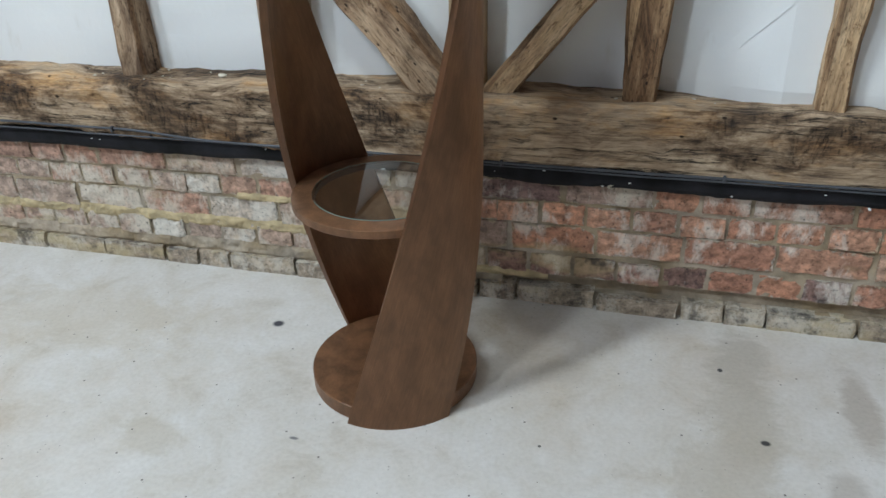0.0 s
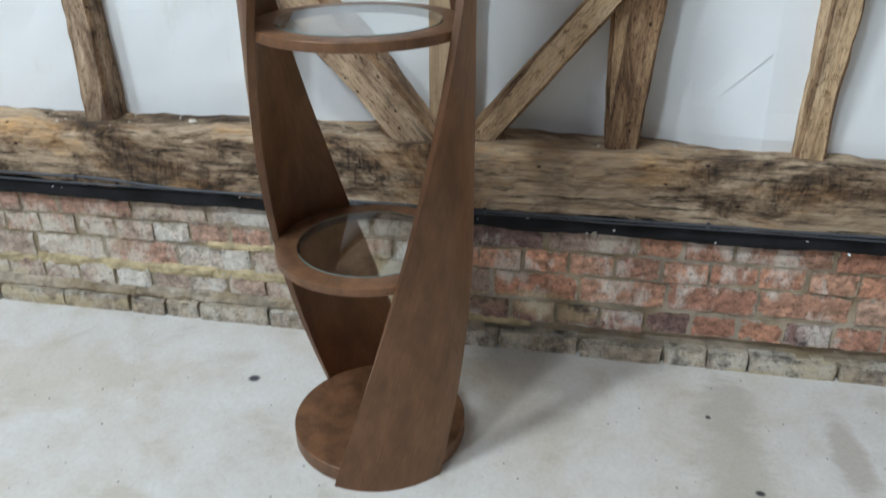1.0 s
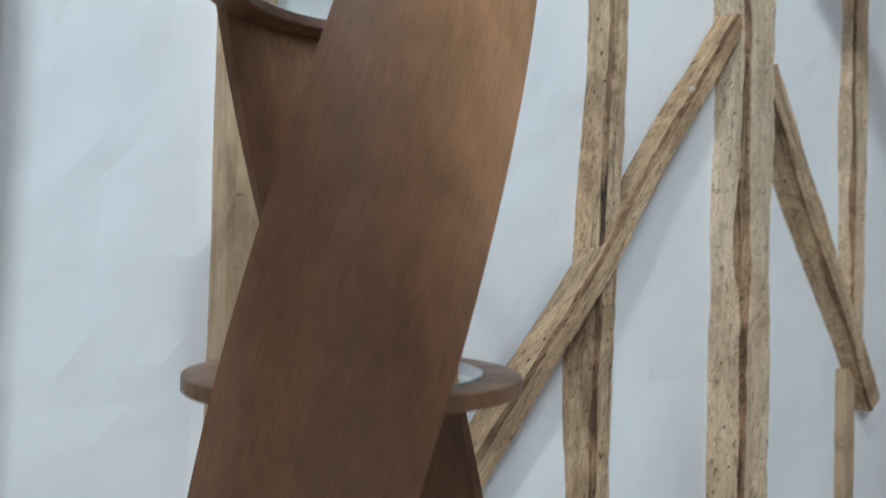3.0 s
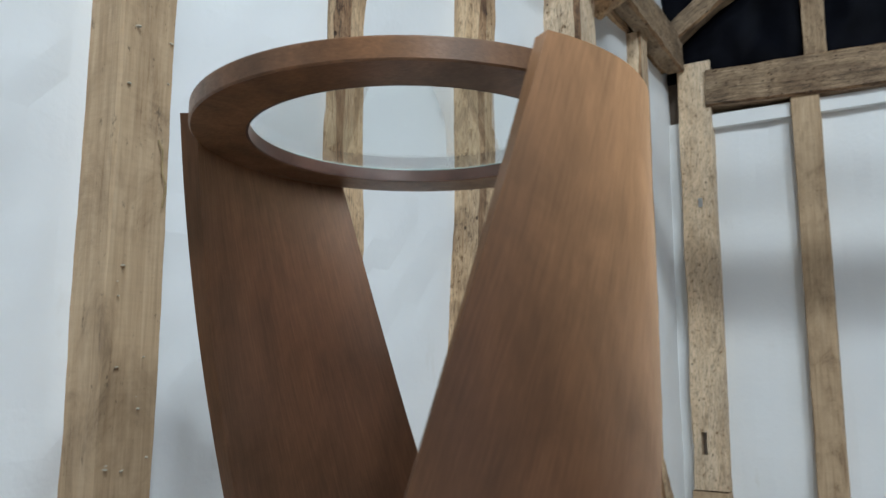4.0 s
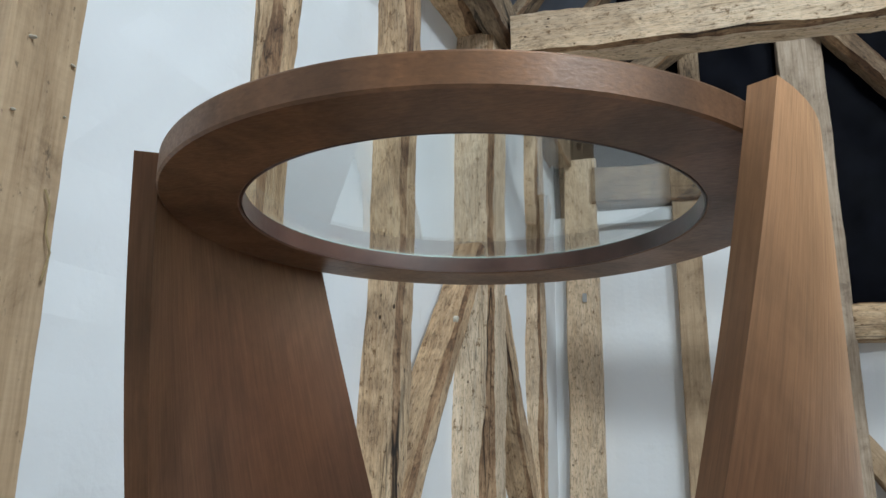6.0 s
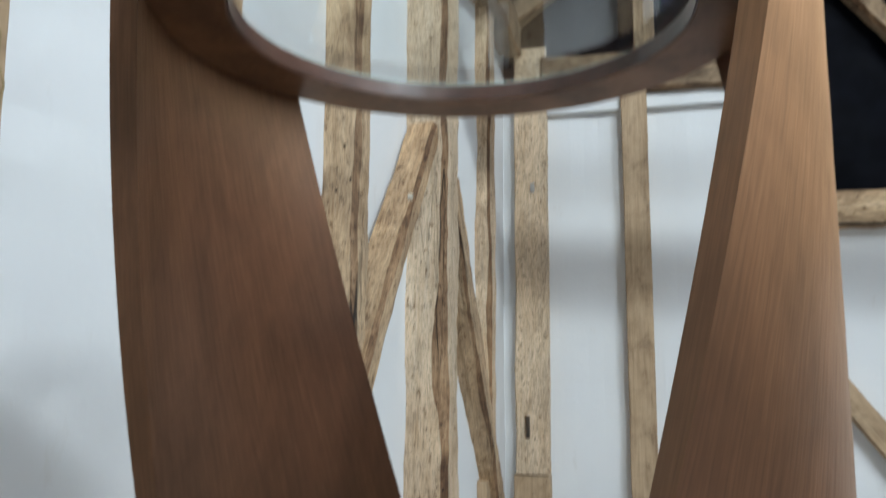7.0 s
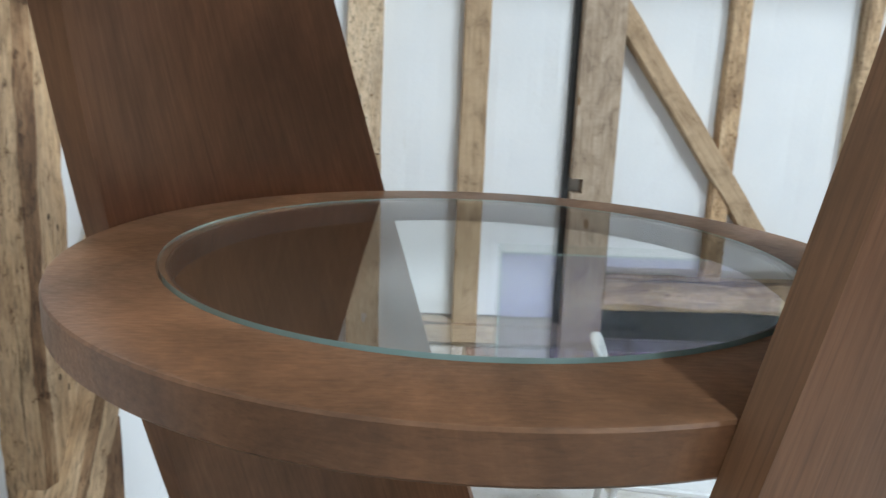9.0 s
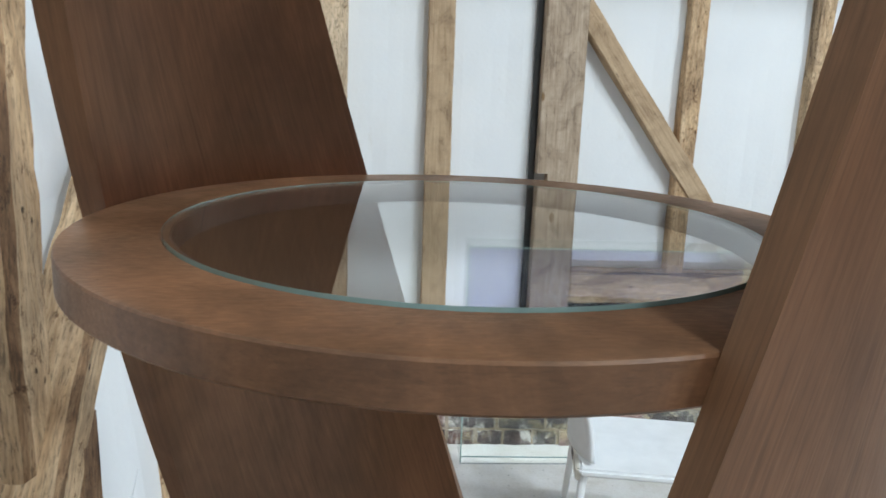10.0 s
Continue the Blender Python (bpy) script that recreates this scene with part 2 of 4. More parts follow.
def concrete():
    m, nt, b = material("painted_concrete", 0.6)
    v = world_coords(nt)
    big = noise_tex(nt, v, 1.3, 6, 0.62, 0.6)
    mid = noise_tex(nt, v, 5.5, 7, 0.68, 0.4)
    fine = noise_tex(nt, v, 90, 4)
    col = ramp(nt, big, [(0.36, (0.50, 0.44, 0.36)), (0.45, (0.58, 0.56, 0.52)), (0.54, (0.63, 0.635, 0.625)), (0.66, (0.69, 0.70, 0.705))])
    col = mix(nt, 0.5, col, ramp(nt, mid, [(0.34, (0.44, 0.40, 0.33)), (0.45, (0.60, 0.585, 0.55)), (0.54, (0.65, 0.65, 0.64)), (0.66, (0.72, 0.735, 0.745))]))
    # brush-marked stains and warm clouds
    cloud = noise_tex(nt, v, 9, 7, 0.7, 0.5)
    strokes = mix(nt, 0.55, noise_tex(nt, world_coords(nt, (0.30, 1.3, 1)), 30, 6, 0.75, 0.4), cloud)
    for centre, half, rag, wob, amount, tone in (
            ((0.845, 0.22), (0.09, 0.16), strokes, 2.4, 0.80, (0.455, 0.435, 0.395)),
            ((0.84, 0.02), (0.11, 0.20), strokes, 2.4, 0.75, (0.465, 0.44, 0.39)),
            ((0.79, -0.22), (0.13, 0.24), cloud, 2.2, 0.65, (0.48, 0.45, 0.395)),
            ((1.10, 0.09), (0.05, 0.18), strokes, 1.8, 0.85, (0.445, 0.42, 0.385)),
            ((1.02, -0.20), (0.05, 0.08), strokes, 1.4, 0.6, (0.40, 0.38, 0.35)),
            ((0.42, 0.08), (0.10, 0.06), cloud, 2.0, 0.5, (0.46, 0.43, 0.38)),
            ((-0.49, -0.35), (0.10, 0.07), cloud, 2.0, 0.5, (0.46, 0.42, 0.34)),
            ((-0.95, 0.05), (0.42, 0.20), cloud, 2.6, 0.3, (0.50, 0.44, 0.33)),
            ((-0.62, 0.10), (0.30, 0.10), cloud, 2.4, 0.25, (0.50, 0.45, 0.36)),
            ((-0.384, 0.131), (0.020, 0.018), cloud, 0.6, 1.0, (0.055, 0.055, 0.07)),
            ((-0.205, 0.235), (0.009, 0.008), cloud, 0.6, 1.0, (0.06, 0.06, 0.07)),
            ((0.793, 0.174), (0.008, 0.009), cloud, 0.4, 1.0, (0.04, 0.04, 0.045)),
            ((0.875, -0.074), (0.013, 0.010), cloud, 0.4, 1.0, (0.04, 0.04, 0.045)),
            ((-0.153, -0.288), (0.014, 0.006), cloud, 0.5, 0.9, (0.14, 0.14, 0.15))):
        f = mix(nt, 1.0, patch(nt, v, centre, half, rag, wob), grey(amount), "MULTIPLY")
        col = mix(nt, f, col, tone)
    col = mix(nt, dots(nt, v, 26, 0.085, 0.42), col, (0.16, 0.15, 0.14))
    col = mix(nt, dots(nt, v, 60, 0.11, 0.20), col, (0.30, 0.29, 0.27))
    col = mix(nt, dots(nt, v, 11, 0.05, 0.35), col, (0.09, 0.085, 0.08))
    col = mix(nt, 1.0, col, ramp(nt, fine, [(0.25, (0.86, 0.815, 0.775)), (0.6, (0.96, 0.915, 0.875))]), "MULTIPLY")
    nt.links.new(col, b.inputs["Base Color"])
    nt.links.new(ramp(nt, mid, [(0.3, grey(0.72)), (0.7, grey(0.48))]), b.inputs["Roughness"])
    bump(nt, b, mix(nt, 0.35, mid, fine), 0.25, 0.006)
    return m


CONCRETE = concrete()


def brick_mat(name, tones, wash, smear=(0.60, 0.565, 0.50), soot=0.0):
    """tones: brick colours picked brick by brick; wash: share hidden by old limewash and mortar smears."""
    m, nt, b = material(name, 0.92)
    info = nt.nodes.new("ShaderNodeObjectInfo")
    base = ramp(nt, info.outputs["Random"], [(k / (len(tones) - 1), c) for k, c in enumerate(tones)])
    v = world_coords(nt)
    blot = noise_tex(nt, v, 42, 6, 0.7)
    soft = noise_tex(nt, coords(nt, "Object", (1, 1, 1)), 3.0, 4, 0.6)
    col = mix(nt, 1.0, base, ramp(nt, blot, [(0.32, grey(0.48)), (0.6, grey(1.22))]), "MULTIPLY")
    col = mix(nt, 1.0, col, ramp(nt, soft, [(0.35, grey(0.7)), (0.6, grey(1.1))]), "MULTIPLY")
    drip = noise_tex(nt, world_coords(nt, (1, 1, 0.45)), 24, 6, 0.72, 0.5)
    area = noise_tex(nt, v, 6.5, 3, 0.5)
    both = mix(nt, 0.5, drip, area)
    cut = 0.62 - 0.26 * wash
    col = mix(nt, ramp(nt, both, [(cut - 0.03, grey(0.0)), (cut + 0.05, grey(0.8)), (cut + 0.12, grey(0.95))]), col, smear)
    tc = nt.nodes.new("ShaderNodeTexCoord")
    ab = nt.nodes.new("ShaderNodeVectorMath")
    ab.operation = "ABSOLUTE"
    nt.links.new(tc.outputs["Object"], ab.inputs[0])
    sx = nt.nodes.new("ShaderNodeSeparateXYZ")
    nt.links.new(ab.outputs[0], sx.inputs[0])
    ex = nt.nodes.new("ShaderNodeMath")
    ex.operation = "MULTIPLY_ADD"
    nt.links.new(sx.outputs[0], ex.inputs[0])
    ex.inputs[1].default_value, ex.inputs[2].default_value = 2.4, -0.70
    far = nt.nodes.new("ShaderNodeMath")
    far.operation = "MAXIMUM"
    nt.links.new(ex.outputs[0], far.inputs[0])
    nt.links.new(sx.outputs[2], far.inputs[1])
    rag = nt.nodes.new("ShaderNodeMath")
    rag.operation = "MULTIPLY_ADD"
    nt.links.new(noise_tex(nt, v, 34, 6, 0.75, 0.6), rag.inputs[0])
    rag.inputs[1].default_value = 0.9
    nt.links.new(far.outputs[0], rag.inputs[2])
    crust = ramp(nt, rag.outputs[0], [(0.90, grey(0.0)), (1.0, grey(0.85))])
    col = mix(nt, crust, col, ramp(nt, noise_tex(nt, v, 3.0, 3), [(0.45, (0.55, 0.50, 0.42)), (0.62, (0.49, 0.40, 0.26))]))
    pit = noise_tex(nt, v, 95, 5, 0.75)
    col = mix(nt, 1.0, col, ramp(nt, pit, [(0.34, grey(0.26)), (0.41, grey(0.98)), (0.60, grey(1.2))]), "MULTIPLY")
    ochre = noise_tex(nt, world_coords(nt, (0.5, 1, 1.6)), 4.0, 4, 0.6)
    edge = ramp(nt, ochre, [(0.55, grey(0.0)), (0.63, grey(0.55))])
    col = mix(nt, edge, col, (0.50, 0.395, 0.215))
    if soot:
        dirt = noise_tex(nt, v, 12, 5, 0.7)
        col = mix(nt, ramp(nt, dirt, [(0.30 + 0.1 * soot, grey(0.8)), (0.42 + 0.1 * soot, grey(0.0))]), col, (0.035, 0.03, 0.03))
    nt.links.new(col, b.inputs["Base Color"])
    bump(nt, b, mix(nt, 0.5, mix(nt, 0.5, blot, pit), mix(nt, 0.5, drip, crust)), 1.0, 0.012)
    return m


RED = brick_mat("red_brick", ((0.53, 0.262, 0.165), (0.42, 0.200, 0.130), (0.54, 0.300, 0.200), (0.36, 0.17, 0.115), (0.51, 0.33, 0.24)), 0.31, (0.66, 0.58, 0.51))
PINK = brick_mat("limewashed_brick", ((0.42, 0.275, 0.21), (0.35, 0.245, 0.20), (0.46, 0.345, 0.27), (0.42, 0.245, 0.18), (0.39, 0.305, 0.25)), 0.44, (0.56, 0.50, 0.42))
LIMED = brick_mat("whitewashed_brick", ((0.47, 0.385, 0.315), (0.52, 0.45, 0.38), (0.45, 0.35, 0.285)), 0.58, (0.63, 0.59, 0.53))
FADED = brick_mat("faded_brick", ((0.43, 0.245, 0.175), (0.38, 0.235, 0.18), (0.44, 0.28, 0.20)), 0.44, (0.56, 0.48, 0.40))
DUSKY = brick_mat("dusky_brick", ((0.27, 0.16, 0.135), (0.34, 0.19, 0.155), (0.19, 0.125, 0.115), (0.38, 0.205, 0.16)), 0.30, (0.62, 0.56, 0.50), soot=0.6)
FOOTING = brick_mat("footing_brick", ((0.33, 0.26, 0.20), (0.42, 0.34, 0.255), (0.27, 0.21, 0.165)), 0.46, (0.54, 0.49, 0.42), 0.5)
SOOTY = brick_mat("sooty_brick", ((0.05, 0.040, 0.038), (0.10, 0.07, 0.062), (0.035, 0.03, 0.03), (0.16, 0.10, 0.085)), 0.22, (0.55, 0.52, 0.47), 0.9)


def mortar():
    m, nt, b = material("lime_mortar", 0.95)
    v = world_coords(nt)
    n = noise_tex(nt, v, 14, 6, 0.7)
    big = noise_tex(nt, v, 2.0, 3)
    col = ramp(nt, big, [(0.40, (0.42, 0.345, 0.265)), (0.52, (0.33, 0.25, 0.155)), (0.62, (0.43, 0.365, 0.29))])
    col = mix(nt, 1.0, col, ramp(nt, n, [(0.3, grey(0.55)), (0.6, grey(1.1))]), "MULTIPLY")
    nt.links.new(col, b.inputs["Base Color"])
    bump(nt, b, n, 1.0, 0.01)
    return m


MORTAR = mortar()


def plain(name, color, rough=0.6, var=0.25, scale=20, bump_s=0.2, metal=0.0):
    m, nt, b = material(name, rough, metal)
    n = noise_tex(nt, coords(nt), scale, 5)
    lo, hi = tuple(c * (1 - var) for c in color), tuple(min(1, c * (1 + var)) for c in color)
    nt.links.new(ramp(nt, n, [(0.3, lo), (0.7, hi)]), b.inputs["Base Color"])
    bump(nt, b, n, bump_s, 0.004)
    return m


OCHRE = plain("ochre_mortar", (0.46, 0.365, 0.215), 0.95, 0.30, 26, 1.0)
MEMBRANE = plain("black_membrane", (0.011, 0.011, 0.014), 0.8, 0.9, 9, 1.0)
MEMBRANE.node_tree.nodes["Principled BSDF"].inputs["Specular IOR Level"].default_value = 0.3
CABLE = plain("grey_cable", (0.060, 0.064, 0.075), 0.55, 0.2)
SHEET = plain("black_sheet_and_gap", (0.0026, 0.0030, 0.0052), 0.65, 0.5, 9, 0.6)
SHEET.node_tree.nodes["Principled BSDF"].inputs["Specular IOR Level"].default_value = 0.05
BOARDS = plain("plain_dark_brown", (0.11, 0.08, 0.06), 0.8, 0.4, 4, 0.5)
LABEL = plain("printed_label", (0.05, 0.045, 0.04), 0.6, 0.6, 80)
LINING = plain("grey_roof_lining", (0.10, 0.115, 0.145), 0.7, 0.2, 5, 0.4)
WHITE = plain("white_paint", (0.78, 0.79, 0.79), 0.55, 0.05, 12, 0.1)
CREAM = plain("cream_paint", (0.60, 0.57, 0.50), 0.6, 0.08)
DARK = plain("dark_grey", (0.03, 0.03, 0.03), 0.6, 0.3)
DEBRIS = plain("plaster_crumb", (0.52, 0.47, 0.38), 0.9, 0.2, 60, 0.6)
STRAW = plain("dry_straw", (0.30, 0.22, 0.11), 0.8, 0.3, 60)
LIP_LINING = plain("dark_glossy_lip", (0.050, 0.024, 0.017), 0.30, 0.4)
STEEL = plain("galvanised_steel", (0.55, 0.56, 0.56), 0.4, 0.1, 30, 0.1, 0.8)


def walnut(name, space, scale, fibre="", tone=(1.0, 1.0, 1.0)):
    """Satin-lacquered walnut. The lacquered fibres mirror light in their own brown, along the grain given by the UV layer fibre."""
    m, nt, b = material(name, 0.38)
    b.inputs["Specular IOR Level"].default_value = 0.42
    v = coords(nt, space, scale)
    grain = noise_tex(nt, v, 480, 4, 0.6, 0.25)
    band = noise_tex(nt, v, 16, 4, 0.6, 0.5)
    pores = noise_tex(nt, coords(nt, space, tuple(0.35 * s if s < 1 else s for s in scale)), 700, 2, 0.5)
    cloud = noise_tex(nt, coords(nt, "Object", (1, 1, 0.5)), 16, 6, 0.65, 0.4)
    shade = mix(nt, 1.0, ramp(nt, band, [(0.36, grey(0.94)), (0.62, grey(1.04))]), ramp(nt, cloud, [(0.34, grey(0.80 if fibre else 0.66)), (0.64, grey(1.12 if fibre else 1.25))]), "MULTIPLY")
    shade = mix(nt, 1.0, shade, ramp(nt, pores, [(0.30, grey(0.86)), (0.42, grey(1.0))]), "MULTIPLY")
    col = ramp(nt, grain, [(0.30, (0.042, 0.0144, 0.0086)), (0.5, (0.050, 0.0176, 0.0103)), (0.70, (0.059, 0.0214, 0.0126))])
    col = mix(nt, 1.0, mix(nt, 1.0, col, shade, "MULTIPLY"), tone, "MULTIPLY")
    nt.links.new(col, b.inputs["Base Color"])
    nt.links.new(ramp(nt, mix(nt, 0.5, grain, cloud), [(0.35, grey(0.46)), (0.62, grey(0.32))]), b.inputs["Roughness"])
    relief = bump(nt, b, mix(nt, 0.5, grain, pores), 0.12, 0.0015)
    gloss = node(nt, "ShaderNodeBsdfAnisotropic", Roughness=0.70)
    lit = ramp(nt, grain, [(0.30, (0.570, 0.332, 0.180)), (0.5, (0.655, 0.380, 0.200)), (0.70, (0.735, 0.436, 0.236))])
    nt.links.new(mix(nt, 1.0, lit, shade, "MULTIPLY"), gloss.inputs["Color"])
    nt.links.new(relief.outputs["Normal"], gloss.inputs["Normal"])
    if fibre:
        gloss.inputs["Anisotropy"].default_value = 0.6
        along = nt.nodes.new("ShaderNodeTangent")
        along.direction_type, along.uv_map = "UV_MAP", fibre
        nt.links.new(along.outputs[0], gloss.inputs["Tangent"])
    both = node(nt, "ShaderNodeMixShader", Fac=0.33 if fibre else 0.18)
    nt.links.new(b.outputs[0], both.inputs[1])
    nt.links.new(gloss.outputs[0], both.inputs[2])
    nt.links.new(both.outputs[0], nt.nodes["Material Output"].inputs["Surface"])
    return m


WALNUT_BOARD = walnut("walnut_board", "UV", (1, 0.05, 1), "Fibre")
WALNUT_RING = walnut("walnut_ring", "Object", (1.0, 0.30, 1), tone=(1.70, 2.05, 1.75))


def glass(name, color):
    m, nt, b = material(name, 0.0)
    b.inputs["Base Color"].default_value = (*color, 1)
    b.inputs["Transmission Weight"].default_value = 1.0
    b.inputs["IOR"].default_value = 1.5
    return m


def daylight():
    m, nt, b = material("daylight_sky", 1.0)
    b.inputs["Base Color"].default_value = (0.0, 0.0, 0.0, 1)
    b.inputs["Emission Color"].default_value = (0.50, 0.60, 1.0, 1)
    b.inputs["Emission Strength"].default_value = 7.0
    return m


SKY = daylight()
GLASS = glass("clear_glass", (0.93, 0.97, 0.96))
TINTED = glass("lavender_glass", (0.36, 0.36, 0.62))
GLASS_EDGE = plain("green_glass_edge", (0.23, 0.33, 0.31), 0.15, 0.1)


# ---- mesh helpers ----
def mesh_of(name, bm, *mats, smooth=False):
    me = bpy.data.meshes.new(name)
    bm.normal_update()
    bm.to_mesh(me)
    bm.free()
    for m in mats:
        me.materials.append(m)
    if smooth:
        for p in me.polygons:
            p.use_smooth = True
    return me


def part(name, bm, mat, parent=None, label="", smooth=False):
    ob = new(name, mesh_of(name, bm, *(mat if isinstance(mat, tuple) else (mat,)), smooth=smooth))
    if parent is not None:
        ob.parent = parent
    if label:
        ob["label"] = label
    return ob


def box(x0, y0, z0, x1, y1, z1, bevel=0.0):
    bm = bmesh.new()
    bmesh.ops.create_cube(bm, size=1, matrix=Matrix.Translation(((x0 + x1) / 2, (y0 + y1) / 2, (z0 + z1) / 2)) @ Matrix.Diagonal((x1 - x0, y1 - y0, z1 - z0, 1)))
    if bevel:
        bmesh.ops.bevel(bm, geom=bm.edges[:], offset=bevel, segments=2, affect="EDGES")
    return bm


def merged(*boxes):
    """Several box-shaped lengths of one wall, left open between them."""
    bm = bmesh.new()
    for b in boxes:
        part_bm = box(*b)
        me = bpy.data.meshes.new("piece")
        part_bm.to_mesh(me)
        part_bm.free()
        bm.from_mesh(me)
        bpy.data.meshes.remove(me)
    return bm


def sheet(origin, across, up, nu, nv, height):
    """A grid from origin over across and up, lifted by height(u, v) along its normal."""
    bm = bmesh.new()
    o, a, u = Vector(origin), Vector(across), Vector(up)
    n = a.cross(u).normalized()
    vs = [[bm.verts.new(o + a * (i / nu) + u * (j / nv) + n * height(i / nu, j / nv)) for j in range(nv + 1)] for i in range(nu + 1)]
    for i in range(nu):
        for j in range(nv):
            bm.faces.new((vs[i][j], vs[i + 1][j], vs[i + 1][j + 1], vs[i][j + 1]))
    return bm


def timber(name, path, width, depth, mat, seed=0, rough=0.006, face=(0, 1, 0), wane=0.012, label="", category="timber post", group="", taper=1.0):
    """A hewn timber along path (points of its front face's middle line). width runs across the face, depth goes back from it along face."""
    pts = [Vector(p) for p in path]
    p0, p1 = pts[0], pts[-1]
    zax = (p1 - p0).normalized()
    yax = Vector(face)
    yax = (yax - zax * yax.dot(zax)).normalized()
    xax = yax.cross(zax)
    m = Matrix((xax, yax, zax)).transposed().to_4x4()
    m.translation = p0
    inv = m.inverted()
    loc = [inv @ p for p in pts]
    length = loc[-1].z
    n = max(6, int(length / 0.035))
    hw = width / 2
    bm = bmesh.new()
    rings = []
    for i in range(n + 1):
        z = length * i / n
        k = 0
        while k < len(loc) - 2 and z > loc[k + 1].z:
            k += 1
        f = (z - loc[k].z) / max(1e-6, loc[k + 1].z - loc[k].z)
        c = loc[k].lerp(loc[k + 1], f)
        s = 1 + (taper - 1) * i / n
        ch = wane * (0.6 + 0.8 * noise.noise(Vector((seed * 7.1, z * 2.5, 3))) ** 2 * 3)
        w, d = hw * s, depth
        sec = [(-w, d), (-w, d * 0.5), (-w, ch * 1.6), (-w + ch, 0.0), (-w * 0.35, 0.0), (w * 0.35, 0.0), (w - ch, 0.0), (w, ch * 1.6), (w, d * 0.5), (w, d)]
        row = []
        for j, (x, y) in enumerate(sec):
            q = Vector((seed * 3.7 + x * 9, y * 9, z * 4.0))
            q2 = Vector((seed * 5.3 + x * 30, y * 30, z * 22))
            dx = noise.noise(q) * rough * 1.2 + noise.noise(q2) * rough * 0.6
            dy = noise.noise(q + Vector((9, 4, 2))) * rough * 1.0 + noise.noise(q2 + Vector((1, 8, 5))) * rough * 0.6
            row.append(bm.verts.new((c.x + x + dx, c.y + y + dy, z)))
        rings.append(row)
    for a, b2 in zip(rings, rings[1:]):
        for j in range(len(a)):
            jj = (j + 1) % len(a)
            f = bm.faces.new((a[j], a[jj], b2[jj], b2[j]))
            f.material_index = 1 if j in (2, 6) else 0
    bm.faces.new(rings[0][::-1])
    bm.faces.new(rings[-1])
    ob = part(name, bm, (mat, BARK if wane > 0.006 and mat is not OAK_DARK else mat))
    ob.matrix_world = m
    tagged(ob, label, category, group, "structure")
    return ob


def tube(name, pts, radius, mat, parent=None, res=6):
    cu = bpy.data.curves.new(name, "CURVE")
    cu.dimensions, cu.bevel_depth, cu.bevel_resolution = "3D", radius, 2
    sp = cu.splines.new("POLY")
    sp.points.add(len(pts) - 1)
    for p, q in zip(sp.points, pts):
        p.co = (*q, 1)
    tmp = bpy.data.objects.new(name, cu)
    scene.collection.objects.link(tmp)
    me = bpy.data.meshes.new_from_object(tmp.evaluated_get(bpy.context.evaluated_depsgraph_get()))
    bpy.data.objects.remove(tmp)
    bpy.data.curves.remove(cu)
    me.materials.clear()
    me.materials.append(mat)
    for p in me.polygons:
        p.use_smooth = True
    ob = new(name, me)
    if parent is not None:
        ob.parent = parent
    return ob


def pocket(ob, x0, y0, z0, x1, y1, z1):
    """Cuts a box-shaped hole, given in world metres, out of a timber."""
    cutter = new("cutter", mesh_of("cutter", box(x0, y0, z0, x1, y1, z1)))
    bpy.context.view_layer.update()
    mod = ob.modifiers.new("cut", "BOOLEAN")
    mod.operation, mod.object, mod.solver = "DIFFERENCE", cutter, "EXACT"
    me = bpy.data.meshes.new_from_object(ob.evaluated_get(bpy.context.evaluated_depsgraph_get()))
    ob.modifiers.clear()
    ob.data = me
    bpy.data.objects.remove(cutter)


# ---- structure ----
YP = 0.53        # plaster face of the long wall
YS = 0.43        # front of its studs
XP, XG = 2.852, 2.790   # plaster and stud fronts of the end wall
WEST, SOUTH, ROOF = -6.0, -7.0, 5.6

floor = part("floor", sheet((WEST, SOUTH, 0), (XP + 0.3 - WEST, 0, 0), (0, YP + 0.4 - SOUTH, 0), 60, 60, lambda u, v: 0.0), CONCRETE)
tagged(floor, "worn pale grey concrete floor with stains", "floor", kind="structure")

PANEL = ((-9, 0.53), (-0.35, 0.53), (0.03, 0.568), (0.52, 0.548), (1.04, 0.538), (1.57, 0.515), (2.26, 0.46), (9, 0.44))


def panel_y(x):
    for (xa, ya), (xb, yb) in zip(PANEL, PANEL[1:]):
        if x <= xb:
            return ya + (yb - ya) * (x - xa) / (xb - xa)


def belly(x, z):
    """Plaster swells towards the sill east of the stand: 1 at full swell."""
    return min(1.0, max(0.0, (x - 0.60) / 0.25), max(0.0, (1.55 - x) / 0.2)) * min(1.0, max(0.0, (1.25 - z) / 0.6))


wall_north = part("wall_north", sheet((WEST, YP, 0.5), (XP + 0.3 - WEST, 0, 0), (0, 0, 3.2), 160, 50,
                  lambda u, v: 0.075 * belly(WEST + u * (XP + 0.3 - WEST), 0.5 + 3.2 * v) + YP - panel_y(WEST + u * (XP + 0.3 - WEST)) + 0.010 * noise.noise(Vector((u * 22, v * 9, 1))) + 0.004 * noise.noise(Vector((u * 90, v * 40, 7)))), PLASTER)
tagged(wall_north, "white lime plastered wall between oak studs", "wall", kind="structure")
crease = [(0.651 + 0.204 * k / 12, panel_y(0.651 + 0.204 * k / 12) - 0.0006 - 0.075 * belly(0.651 + 0.204 * k / 12, 0.612 + 0.217 * k / 12), 0.612 + 0.217 * k / 12 + 0.004 * noise.noise(Vector((k * 0.9, 2, 1)))) for k in range(13)]
tube("plaster_crease", crease, 0.0008, PLASTER, wall_north)
